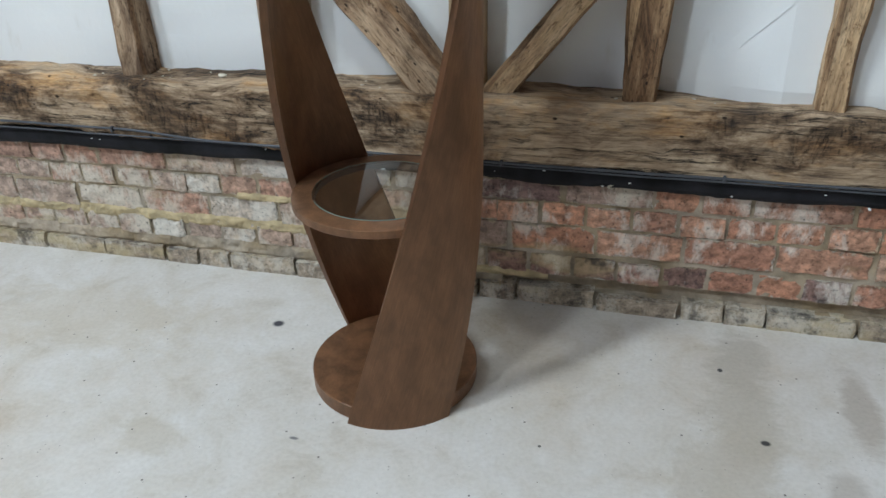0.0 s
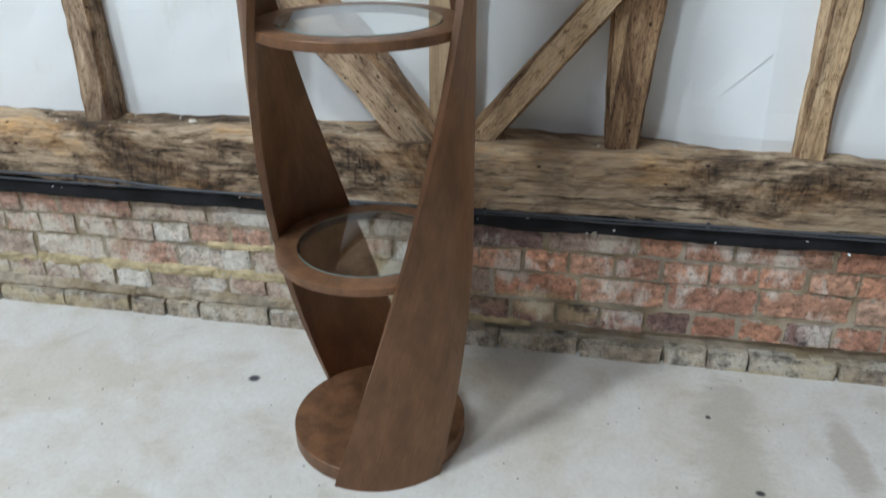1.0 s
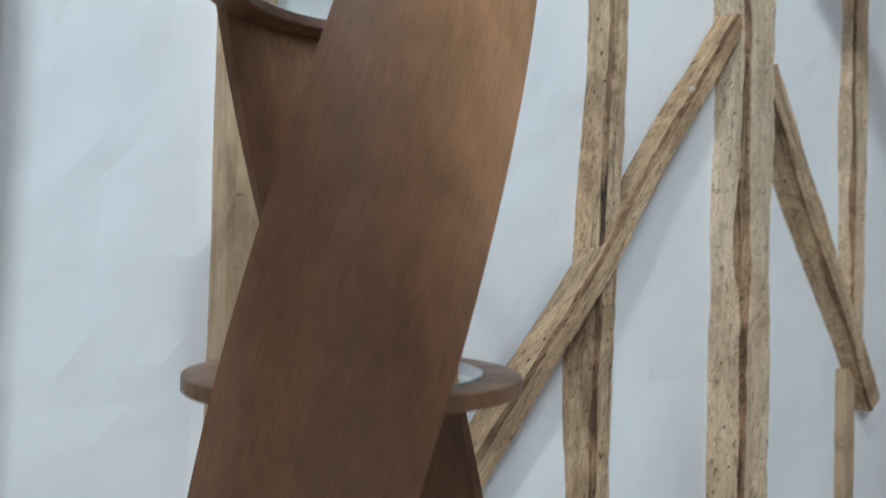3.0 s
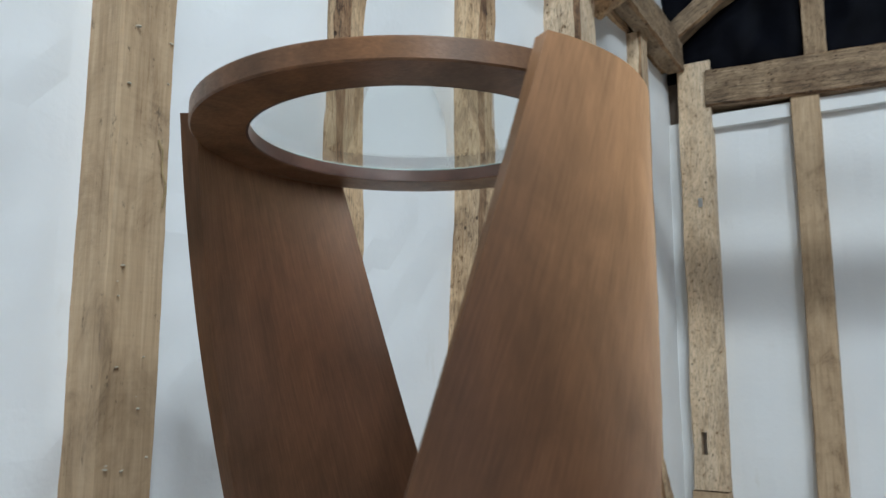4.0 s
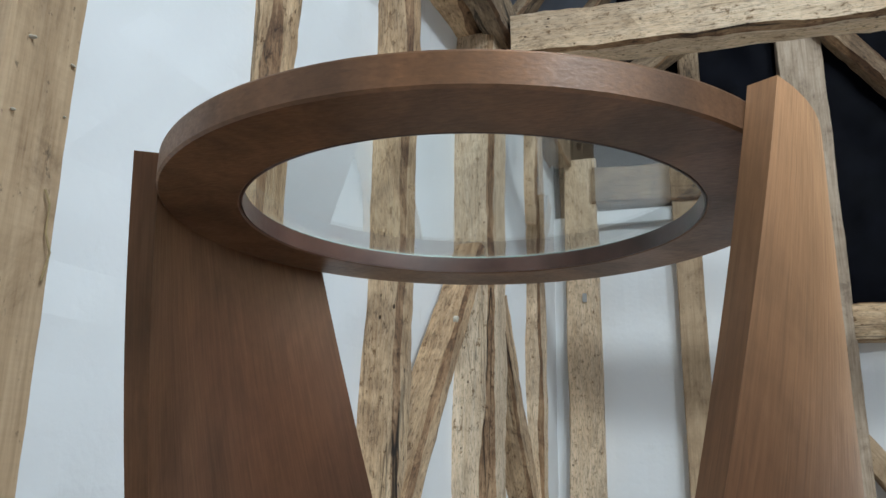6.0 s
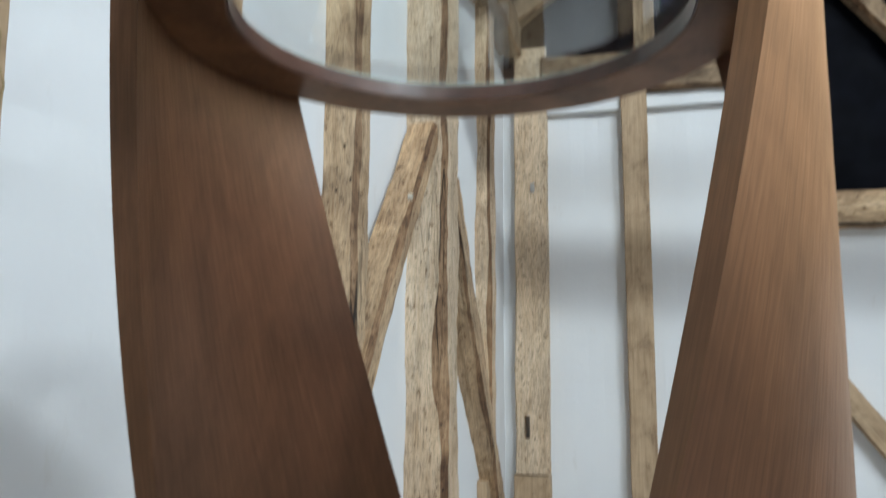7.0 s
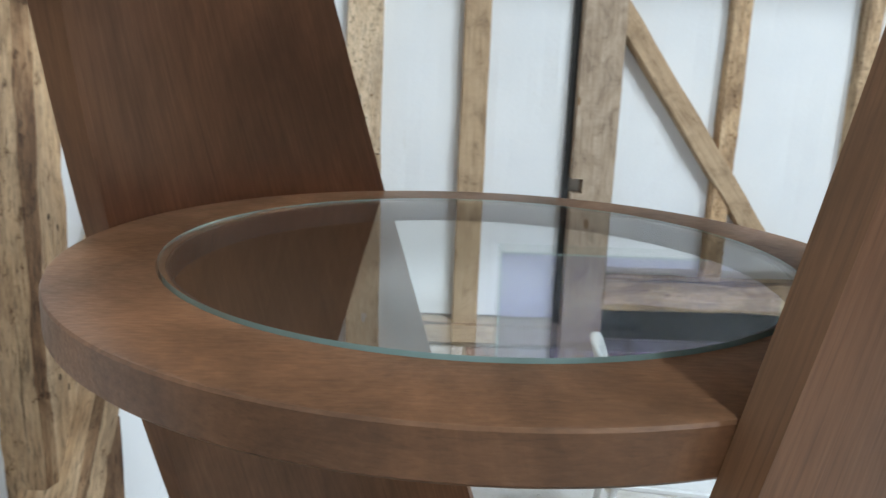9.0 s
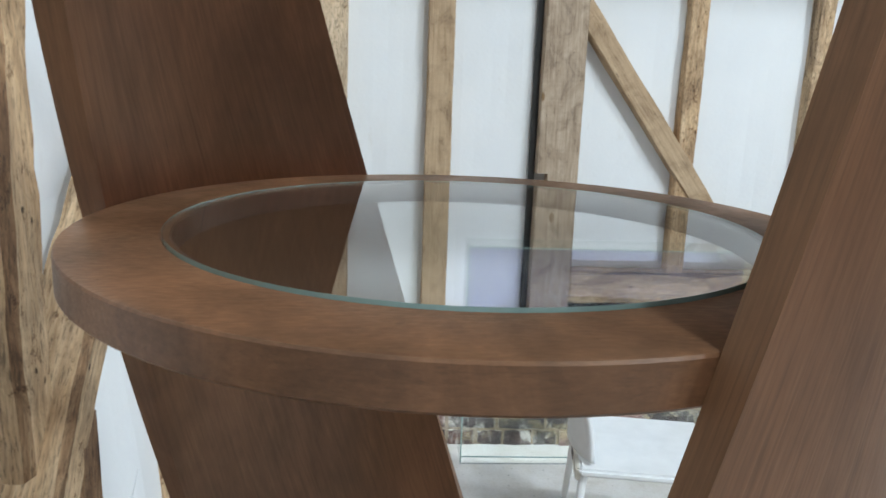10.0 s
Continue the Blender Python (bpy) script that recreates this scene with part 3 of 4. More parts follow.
part("masonry_core", merged((WEST, 0.4065, 0, XP + 0.2, 0.75, 0.048), (WEST, 0.428, 0.048, XP + 0.2, 0.75, 0.090), (WEST, 0.4065, 0.090, XP + 0.2, 0.75, 0.425)), MORTAR, wall_north, "yellowish lime mortar behind the bricks")
part("wall_backing", box(WEST, YP + 0.06, 0.42, XP + 0.3, YP + 0.25, 3.75), PLASTER, wall_north)

wall_east = part("wall_east", sheet((XP, YP, 0.5), (0, -7.4, 0), (0, 0, 2.3), 120, 30,
                 lambda u, v: 0.008 * noise.noise(Vector((u * 54, v * 7, 4)))), PLASTER)
tagged(wall_east, "white plastered end wall above a brick plinth", "wall", kind="structure")
part("masonry_core", box(XP - 0.055, SOUTH, 0, XP + 0.2, 0.412, 0.425), MORTAR, wall_east)
part("wall_backing", box(XP + 0.03, SOUTH, 0.42, XP + 0.25, YP + 0.2, ROOF), BOARDS, wall_east)
# west and south walls are unseen, kept dark to hold down bounced light
wall_west = part("wall_west", box(WEST - 0.2, SOUTH, 0, WEST, YP + 0.7, ROOF), BOARDS)
tagged(wall_west, "plain dark brown wall closing an unseen side of the barn", "wall", kind="structure")
WX0, WX1, WZ0, WZ1 = -5.45, -4.70, 1.35, 2.30    # daylight window of the south wall


wall_south = part("wall_south", merged((WEST - 0.2, SOUTH - 0.2, 0, WX0, SOUTH, ROOF), (WX1, SOUTH - 0.2, 0, XP + 0.3, SOUTH, ROOF),
                                       (WX0, SOUTH - 0.2, 0, WX1, SOUTH, WZ0), (WX0, SOUTH - 0.2, WZ1, WX1, SOUTH, ROOF)), BOARDS)
tagged(wall_south, "plain dark brown wall closing an unseen side of the barn", "wall", kind="structure")

window = new("window_1")
tagged(window, "small wooden window letting in bluish daylight", "window", kind="structure")
for bx in ((WX0, SOUTH - 0.12, WZ0, WX0 + 0.05, SOUTH - 0.06, WZ1), (WX1 - 0.05, SOUTH - 0.12, WZ0, WX1, SOUTH - 0.06, WZ1),
           (WX0 + 0.05, SOUTH - 0.12, WZ0, WX1 - 0.05, SOUTH - 0.06, WZ0 + 0.05), (WX0 + 0.05, SOUTH - 0.12, WZ1 - 0.05, WX1 - 0.05, SOUTH - 0.06, WZ1)):
    part("window_frame", box(*bx, 0.004), BOARDS, window)
pane = part("pane", box(WX0 + 0.05, SOUTH - 0.093, WZ0 + 0.05, WX1 - 0.05, SOUTH - 0.089, WZ1 - 0.05), GLASS, window)
pane.visible_shadow = False
sky = part("backdrop", box(WX0 - 0.3, SOUTH - 0.62, WZ0 - 0.3, WX1 + 0.3, SOUTH - 0.60, WZ1 + 0.3), SKY)
tagged(sky, "plain bluish daylight sky outside the window", "sky", kind="structure")

# roof: lining with rafters rising from the wall plate, dark beyond
ceiling = part("ceiling", sheet((WEST, YP + 0.25, 3.05), (XP + 0.3 - WEST, 0, 0), (0, -3.6, 4.4), 20, 12, lambda u, v: 0.0), LINING)
tagged(ceiling, "grey lined underside of the pitched barn roof", "ceiling", kind="structure")
part("far_slope", sheet((WEST, SOUTH, 3.0), (XP + 0.3 - WEST, 0, 0), (0, 3.9, 4.4), 4, 4, lambda u, v: 0.0), LINING, ceiling)



def lathe_disc(p, r):
    bm = bmesh.new()
    bmesh.ops.create_cone(bm, cap_ends=True, segments=14, radius1=r, radius2=r * 0.85, depth=0.010, matrix=Matrix.Translation(p) @ Matrix.Rotation(radians(90), 4, "X"))
    return bm


# timbers of the long wall
LW = "timbers of the long wall"
sill = timber("sill_beam", [(-6.0, 0.372, 0.505), (-1.2, 0.368, 0.505), (0.2, 0.362, 0.504), (1.2, 0.368, 0.505), (2.78, 0.372, 0.505)], 0.176, 0.22, OAK_DARK, 3, 0.014, wane=0.024,
              label="massive weathered oak sill beam with cracks and nail holes", category="beam")


def stud(name, foot, head, z0, z1, width, mat, seed, front=YS, depth=0.14, label="rough-hewn tan oak wall stud", rough=0.006, wane=0.01, mid=None):
    path = [(foot, front, z0)] + ([mid] if mid else []) + [(head, front, z1)]
    return timber(name, path, width, depth, mat, seed, rough, wane=wane, label=label, category="wall stud", group=LW)


TOP = 3.015
timber("wall_stud", [(-0.908, 0.448, 0.585), (-0.920, 0.455, 1.30), (-0.890, 0.465, 2.20), (-0.885, 0.465, TOP)], 0.080, 0.12, OAK_BRACE, 11, 0.007, label="rough brown oak wall stud standing on the sill", category="wall stud", group=LW)
timber("wall_post", [(-0.413, 0.450, 0.585), (-0.401, 0.440, 1.30), (-0.392, 0.428, 2.20), (-0.390, 0.428, TOP)], 0.090, 0.14, OAK_SMOOTH, 12, 0.003, wane=0.005, label="pale oak post crossed by a diagonal brace", category="wall post", group=LW)
stud("wall_post", 0.077, 0.077, 0.585, TOP, 0.090, OAK_NEW, 13, front=0.494, depth=0.12, rough=0.0015, wane=0.003, label="smooth pale sawn oak post behind the stand")
timber("wall_stud", [(0.532, 0.432, 0.57), (0.548, 0.438, 0.80), (0.574, 0.452, 1.06)], 0.078, 0.045, BARK, 14, 0.006, label="brown oak stud foot below the brace", category="wall stud", group=LW)
timber("wall_stud", [(0.530, 0.482, 0.56), (0.516, 0.482, 0.86), (0.514, 0.484, 1.10), (0.520, 0.485, 1.25), (0.540, 0.490, 1.50), (0.566, 0.500, 2.20), (0.575, 0.500, TOP)], 0.078, 0.09, OAK_STUD, 18, 0.006, label="knotty tan oak stud above the brace", category="wall stud", group=LW)
timber("wall_stud", [(0.968, 0.418, 0.585), (0.978, 0.425, 0.95), (0.990, 0.434, 1.30), (1.016, 0.445, 1.62), (1.052, 0.455, 2.10), (1.064, 0.455, TOP)], 0.068, 0.13, OAK_STUD, 15, 0.006, label="tan oak stud with a dark worn foot", category="wall stud", group=LW)
stud("wall_post", 1.640, 1.642, 0.585, TOP, 0.152, OAK_PALE, 16, front=0.398, depth=0.2, rough=0.008, wane=0.018, label="broad worm-eaten oak main post carrying the tie beam")
stud("wall_stud", 2.312, 2.312, 1.30, TOP, 0.094, OAK_PALE, 17, front=0.405, label="pale oak stud near the corner")
timber("wall_brace", [(0.110, 0.438, 0.518), (0.178, 0.440, 0.600), (0.43, 0.444, 0.911), (0.62, 0.450, 1.148), (0.83, 0.442, 1.390), (0.99, 0.424, 1.596), (1.20, 0.424, 1.868), (1.40, 0.424, 2.108), (1.617, 0.425, 2.376)], 0.074, 0.085, OAK_STUD, 21, 0.005, wane=0.012, taper=0.68,
       label="long diagonal oak brace rising to the main post", category="brace", group=LW)
timber("wall_brace", [(0.062, 0.427, 0.510), (0.01, 0.425, 0.578), (-0.105, 0.422, 0.730), (-0.437, 0.410, 1.109), (-0.60, 0.406, 1.320), (-0.865, 0.40, 1.660)], 0.114, 0.10, OAK_BRACE, 22, 0.010, wane=0.018, taper=0.88,
       label="thick bark-edged oak brace leaning on the sill", category="brace", group=LW)
timber("wall_brace", [(1.70, 0.402, 2.20), (1.90, 0.400, 1.905), (2.28, 0.396, 1.37), (2.44, 0.396, 1.12)], 0.090, 0.09, OAK_STUD, 23, 0.006, wane=0.01,
       label="short oak brace falling from the main post", category="brace", group=LW)
stud("wall_stud", 2.30, 2.30, 0.60, 1.25, 0.07, OAK_NEW, 24, front=0.425, depth=0.1, rough=0.002, wane=0.003, label="short pale sawn stub under the brace")
timber("wall_plate", [(-6, 0.36, 3.09), (0, 0.36, 3.09), (2.78, 0.36, 3.09)], 0.16, 0.075, OAK_ROOF, 25, 0.008, label="heavy oak wall plate under the rafters", category="beam")
timber("wall_plate", [(-6, 0.445, 3.10), (0, 0.445, 3.10), (2.78, 0.445, 3.10)], 0.17, 0.12, OAK_STUD, 45, 0.008, label="inner oak wall plate on the stud heads", category="beam")
timber("tie_beam", [(1.57, 0.345, 2.995), (1.57, -0.7, 2.965), (1.57, -6.9, 2.975)], 0.150, 0.10, OAK_PALE, 26, 0.009, face=(1, 0, 0), wane=0.014, label="pale oak tie beam crossing the barn", category="beam")
timber("wind_brace", [(1.72, 0.36, 2.86), (2.05, 0.30, 3.12), (2.45, 0.22, 3.44)], 0.085, 0.07, OAK_STUD, 46, 0.009, face=(0, 0.6, 0.8), label="oak wind brace rising along the roof lining", category="brace")
timber("gable_strut", [(2.70, 0.42, 3.165), (2.70, 0.10, 3.375), (2.70, -0.55, 3.80)], 0.095, 0.09, OAK_ROOF, 47, 0.010, face=(1, 0, 0), label="dark oak strut rising along the gable", category="strut")
rafter = timber("rafter", [(-5.2, 0.66, 3.12), (-5.2, -1.0, 5.15), (-5.2, -2.7, 7.22)], 0.10, 0.09, OAK_ROOF, 28, 0.008, face=(0, 0.77, 0.63), label="old oak rafter against the roof lining", category="rafter", group="rafters")
for k in range(1, 17):
    c = copy_thing(rafter, Matrix.Translation((0.49 * k, 0, 0)) @ rafter.matrix_basis)

# end wall
EW = "timbers of the end wall"


def end_stud(name, y0, y1, z0, z1, width, mat, seed, front=XG, depth=0.14, label="oak stud of the end wall", rough=0.004, wane=0.006):
    return timber(name, [(front, y0, z0), (front, y1, z1)], width, depth, mat, seed, rough, face=(1, 0, 0), wane=wane, label=label, category="wall stud", group=EW)


timber("sill_beam", [(2.76, 0.40, 0.440), (2.76, -0.1, 0.440), (2.76, -0.53, 0.440)], 0.09, 0.2, OAK_NEW, 31, 0.004, face=(1, 0, 0), label="low pale oak sill at the foot of the end wall", category="beam")
timber("sill_beam", [(2.755, -0.705, 0.665), (2.755, -2, 0.665), (2.755, -6.9, 0.665)], 0.15, 0.2, OAK_PALE, 30, 0.006, face=(1, 0, 0), label="oak sill rail raised over a dark gap", category="beam")
# near-black strip: the shade of the void under the raised sill, put in as colour
void = part("dark_sheet", sheet((XP - 0.03, -0.53, 0.40), (0, -6.3, 0), (0, 0, 0.20), 120, 8, lambda u, v: 0.008 * noise.noise(Vector((u * 90, v * 6, 2)))), SHEET, smooth=True)
tagged(void, "near-black strip standing for the shade in the gap below the raised sill", "sheeting", kind="structure")
end_stud("corner_post", 0.342, 0.340, 0.475, 1.197, 0.150, OAK_NEW, 32, label="oak corner post scarfed above its foot")
corner = end_stud("corner_post", 0.335, 0.325, 1.203, 3.05, 0.142, OAK_PALE, 33, label="cracked pale oak corner post with a slotted mortise")
end_stud("wall_stud", -0.115, -0.118, 0.475, 2.84, 0.108, OAK_NEW, 34, rough=0.002, label="sawn yellow oak stud")
end_stud("wall_stud", -0.170, -0.170, 2.98, 4.9, 0.090, OAK_ROOF, 35, label="grey oak stud above the beam")
main = end_stud("end_post", -0.618, -0.618, 0.415, 4.9, 0.176, OAK_GREY, 36, front=XG - 0.02, depth=0.17, rough=0.003, label="wide pale oak post with a square mortise")
end_stud("wall_stud", -1.165, -1.165, 0.735, 2.20, 0.078, OAK_STUD, 37, label="thin oak stud meeting a brace")
end_stud("wall_stud", -1.695, -1.695, 0.735, 2.20, 0.075, OAK_STUD, 38)
for k, y in enumerate((-2.25, -2.9, -3.6, -4.3, -5.0, -5.7)):
    end_stud("wall_stud", y, y + 0.02, 0.735, 2.20, 0.085, OAK_STUD, 50 + k)
timber("wall_brace", [(XG - 0.01, -0.655, 1.85), (XG - 0.01, -0.975, 1.41), (XG - 0.01, -1.46, 0.74)], 0.085, 0.12, OAK_NEW, 39, 0.003, face=(1, 0, 0), wane=0.005, label="straight sawn oak brace", category="brace", group=EW)
timber("cross_beam", [(XG - 0.02, 0.27, 2.92), (XG - 0.02, -0.545, 2.885)], 0.17, 0.16, OAK_ROOF, 40, 0.006, face=(1, 0, 0), label="grey oak cross beam between the posts", category="beam")
timber("cross_beam", [(XG - 0.02, -0.70, 2.265), (XG - 0.02, -6.9, 2.28)], 0.145, 0.16, OAK_STUD, 41, 0.006, face=(1, 0, 0), label="brown oak rail under the dark boarding", category="beam")


def crumple(u, v):
    return 0.03 * noise.noise(Vector((u * 9, v * 14, 2))) + 0.018 * abs(noise.noise(Vector((u * 30 + v * 8, v * 34, 5))))


dark_sheet = part("dark_sheet", sheet((XP - 0.02, 0.45, 2.98), (0, -1.06, 0), (0, 0, 2.4), 40, 60, crumple), SHEET, smooth=True)
tagged(dark_sheet, "crumpled black plastic sheeting behind the studs", "sheeting", kind="structure")
dark_sheet2 = part("dark_sheet", sheet((XP - 0.035, -0.62, 2.31), (0, -6.3, 0), (0, 0, 3.0), 120, 70, lambda u, v: crumple(u * 6, v)), SHEET, smooth=True)
tagged(dark_sheet2, "crumpled black plastic sheeting above the rail", "sheeting", kind="structure")
timber("roof_pole", [(2.70, -0.72, 3.52), (2.70, -1.0, 3.13), (2.70, -1.6, 2.30)], 0.085, 0.085, OAK_ROOF, 42, 0.01, face=(1, 0, 0), wane=0.026, label="round oak pole leaning across the dark sheeting", category="pole")

# sockets, plates and nails on the end wall's timbers
pocket(corner, 2.77, 0.343, 1.344, 2.915, 0.367, 1.437)
pocket(main, 2.74, -0.578, 1.07, 2.91, -0.50, 1.13)
pocket(main, 2.74, -0.617, 3.09, 2.91, -0.582, 3.19)
# solid dark grey strip in place of the shaded gap beside the post
gap_strip = part("dark_gap", box(2.825, -0.530, 0.48, 2.848, -0.505, 2.745), DARK)
tagged(gap_strip, "dark strip standing for the shade in the gap beside the wide post", "gap", kind="structure")
plate = part("metal_plate", box(2.782, 0.310, 2.392, 2.785, 0.328, 2.430, 0.001), STEEL)
tagged(plate, "small bent steel plate nailed to the corner post", "metal plate")
strip_w = part("trim", box(2.815, -0.52, 2.746, 2.850, 0.26, 2.806), PLASTER)
tagged(strip_w, "grey plastered strip under the cross beam", "trim", kind="structure")


def crumbs(name, label, n, place, size, mat, seed):
    """Scattered small chips, joined in one mesh."""
    rng = random.Random(seed)
    bm = bmesh.new()
    for _ in range(n):
        s = size * rng.uniform(0.4, 1.3)
        p = place(rng)
        mt = Matrix.Translation(p) @ Matrix.Rotation(rng.uniform(0, 6), 4, "Z") @ Matrix.Rotation(rng.uniform(-0.5, 0.5), 4, "X") @ Matrix.Diagonal((s * rng.uniform(1, 2.2), s, s * 0.5, 1))
        bmesh.ops.create_icosphere(bm, subdivisions=1, radius=1, matrix=mt)
    ob = part(name, bm, mat)
    tagged(ob, label, "debris", kind="stuff")
    return ob


crumbs("plaster_crumbs", "pale plaster crumbs lying on the sill", 60, lambda g: (g.uniform(-1.3, 1.6), g.uniform(0.40, 0.52), 0.594), 0.0035, DEBRIS, 3)
crumbs("plaster_flakes", "larger plaster flakes lying on the sill", 9, lambda g: (g.uniform(-1.2, 1.5), g.uniform(0.42, 0.50), 0.595), 0.009, DEBRIS, 8)
crumbs("straw_crumbs", "straw and chaff stuck to the sawn post", 34, lambda g: (g.uniform(0.04, 0.115), 0.4920, g.uniform(1.3, 2.6)), 0.0026, DEBRIS, 4)
crumbs("plaster_flecks", "white plaster flecks caught on the damp course strip", 14, lambda g: (g.uniform(-1.2, 1.5), 0.362, g.uniform(0.385, 0.425)), 0.004, WHITE, 11)
lump = crumbs("mortar_lump", "pale mortar lump smeared over the strip", 3, lambda g: (g.uniform(0.465, 0.495), 0.385, g.uniform(0.376, 0.392)), 0.014, DEBRIS, 12)
fibre = tube("straw_stalk", [(0.098, 0.490, 2.020), (0.104, 0.487, 2.005), (0.106, 0.489, 1.975), (0.112, 0.486, 1.955), (0.110, 0.490, 1.925)], 0.0013, STRAW)
tagged(fibre, "thin dry straw stalk hanging on the post", "straw")
nail = part("nail", lathe_disc((1.345, 0.437, 2.085), 0.011), DEBRIS)
tagged(nail, "pale round peg end in the brace", "peg")

# black membrane and cables between bricks and sill
def ragged_strip(x0, x1, n=420):
    """A limp band of membrane with an uneven lower edge, bulging out between sill and bricks."""
    bm = bmesh.new()
    rows = []
    for i in range(n + 1):
        x = x0 + (x1 - x0) * i / n
        low = 0.374 + 0.010 * noise.noise(Vector((x * 5.0, 2, 3))) + 0.004 * noise.noise(Vector((x * 34, 5, 1)))
        top = 0.436 + 0.004 * noise.noise(Vector((x * 4.0, 9, 3)))
        sag = 0.007 * noise.noise(Vector((x * 3.1, 4, 8)))
        fold = 0.004 * noise.noise(Vector((x * 27, 1, 4)))
        rows.append([bm.verts.new((x, 0.392 - out + fold * w, low + (top - low) * v + sag * w)) for v, out, w in ((0, 0, 1), (0.12, 0.014, 1), (0.38, 0.021, 1), (0.62, 0.017, 1), (0.80, 0.022, 0.6), (1.0, 0.006, 0))])
    for a, b in zip(rows, rows[1:]):
        for k in range(5):
            bm.faces.new((a[k], b[k], b[k + 1], a[k + 1]))
    return bm


strip = part("damp_course_strip", ragged_strip(-6.0, 2.72), MEMBRANE, smooth=True)
tagged(strip, "wavy black damp course strip under the sill", "membrane", kind="structure")


def cable_line(drop, z_far, z_near, k):
    """A cable clipped high on the sill that drops to the strip about x = drop."""
    pts = []
    for i in range(201):
        x = -6 + 8.7 * i / 200
        f = min(1.0, max(0.0, (x - drop) / 0.35))
        f = f * f * (3 - 2 * f)
        pts.append((x, 0.358 + 0.003 * noise.noise(Vector((i * 0.21, k, 0))), z_far + (z_near - z_far) * f + 0.004 * noise.noise(Vector((i * 0.17, k * 9 + 3, 0)))))
    return pts


for k, (drop, z_far, z_near, r) in enumerate(((-0.95, 0.455, 0.437, 0.0040), (-0.55, 0.436, 0.428, 0.0026))):
    tagged(tube("wall_cable", cable_line(drop, z_far, z_near, k), r, CABLE), "thin grey cable clipped along the sill", "cable", "cables")
for x in (-1.45, -0.955, -0.40, 0.20, 0.752, 1.35, 1.95):
    z = 0.455 if x < -0.94 else 0.437
    clip = part("cable_clip", box(x - 0.004, 0.350, z - 0.009, x + 0.004, 0.366, z + 0.007, 0.0015), CABLE)
    tagged(clip, "small grey plastic cable clip on the sill", "cable clip", "cable clips")

# ---- the stand ----
R, RO, TOPZ = 0.2050, 0.2210, 1.942
TWIST, PHI0, SPAN = 83.61, -103.44, 64.9
RINGS = (0.5046, 0.9732, 1.4519, 1.9341)
THICK = 0.0189


def band(start):
    """A bent board that winds round the rings; u across, v up in its UVs."""
    bm = bmesh.new()
    uv = bm.loops.layers.uv.new("UVMap")
    fibre = bm.loops.layers.uv.new("Fibre")
    nz, na = 84, 14
    grid = {}
    for side, rad in ((0, R + 0.0004), (1, RO)):
        for i in range(nz + 1):
            z = TOPZ * i / nz
            for j in range(na + 1):
                a = radians(start + TWIST * z + SPAN * j / na)
                grid[side, i, j] = bm.verts.new((rad * math.cos(a), rad * math.sin(a), z))

    def quad(keys, coords_):
        f = bm.faces.new([grid[k] for k in keys])
        f.smooth = True
        for lp, c in zip(f.loops, coords_):
            lp[uv].uv = c
            lp[fibre].uv = (c[1], c[0])
        return f

    W = RO * radians(SPAN)
    for i in range(nz):
        for j in range(na):
            a, b = W * j / na, W * (j + 1) / na
            c, d = TOPZ * i / nz, TOPZ * (i + 1) / nz
            quad([(1, i, j), (1, i, j + 1), (1, i + 1, j + 1), (1, i + 1, j)], [(a, c), (b, c), (b, d), (a, d)])
            quad([(0, i, j + 1), (0, i, j), (0, i + 1, j), (0, i + 1, j + 1)], [(b + 2, c), (a + 2, c), (a + 2, d), (b + 2, d)])
        for j, flip in ((0, 1), (na, 0)):
            c, d = TOPZ * i / nz, TOPZ * (i + 1) / nz
            k = [(0, i, j), (1, i, j), (1, i + 1, j), (0, i + 1, j)]
            u = [(5, c), (5.018, c), (5.018, d), (5, d)]
            quad(k if flip else k[::-1], u if flip else u[::-1])
    for j in range(na):
        for i, flip in ((0, 0), (nz, 1)):
            k = [(0, i, j), (1, i, j), (1, i, j + 1), (0, i, j + 1)]
            quad(k if flip else k[::-1], [(7, 0), (7.02, 0), (7.02, 0.02), (7, 0.02)])
    sharp = [e for e in bm.edges if len(e.link_faces) == 2 and e.calc_face_angle(0) > 0.9]
    bmesh.ops.bevel(bm, geom=sharp, offset=0.0014, segments=1, affect="EDGES")
    for e in bm.edges:
        if len(e.link_faces) == 2 and e.calc_face_angle(0) > 0.5:
            e.smooth = False
    return bm


def lathe(profile, n=128, closed=True):
    bm = bmesh.new()
    rows = [[bm.verts.new((r * math.cos(2 * math.pi * k / n), r * math.sin(2 * math.pi * k / n), z)) for r, z in profile] for k in range(n)]
    m = len(profile)
    for k in range(n):
        a, b = rows[k], rows[(k + 1) % n]
        for j in range(m if closed else m - 1):
            jj = (j + 1) % m
            bm.faces.new((a[j], b[j], b[jj], a[jj]))
    bm.normal_update()
    for f in bm.faces:
        f.smooth = True
    for e in bm.edges:
        e.smooth = not (len(e.link_faces) == 2 and e.calc_face_angle(0) > 0.4)
    return bm


def rounded(r0, r1, z0, z1, e=0.0015):
    return [(r0 + e, z0), (r1 - e, z0), (r1, z0 + e), (r1, z1 - e), (r1 - e, z1), (r0 + e, z1)]


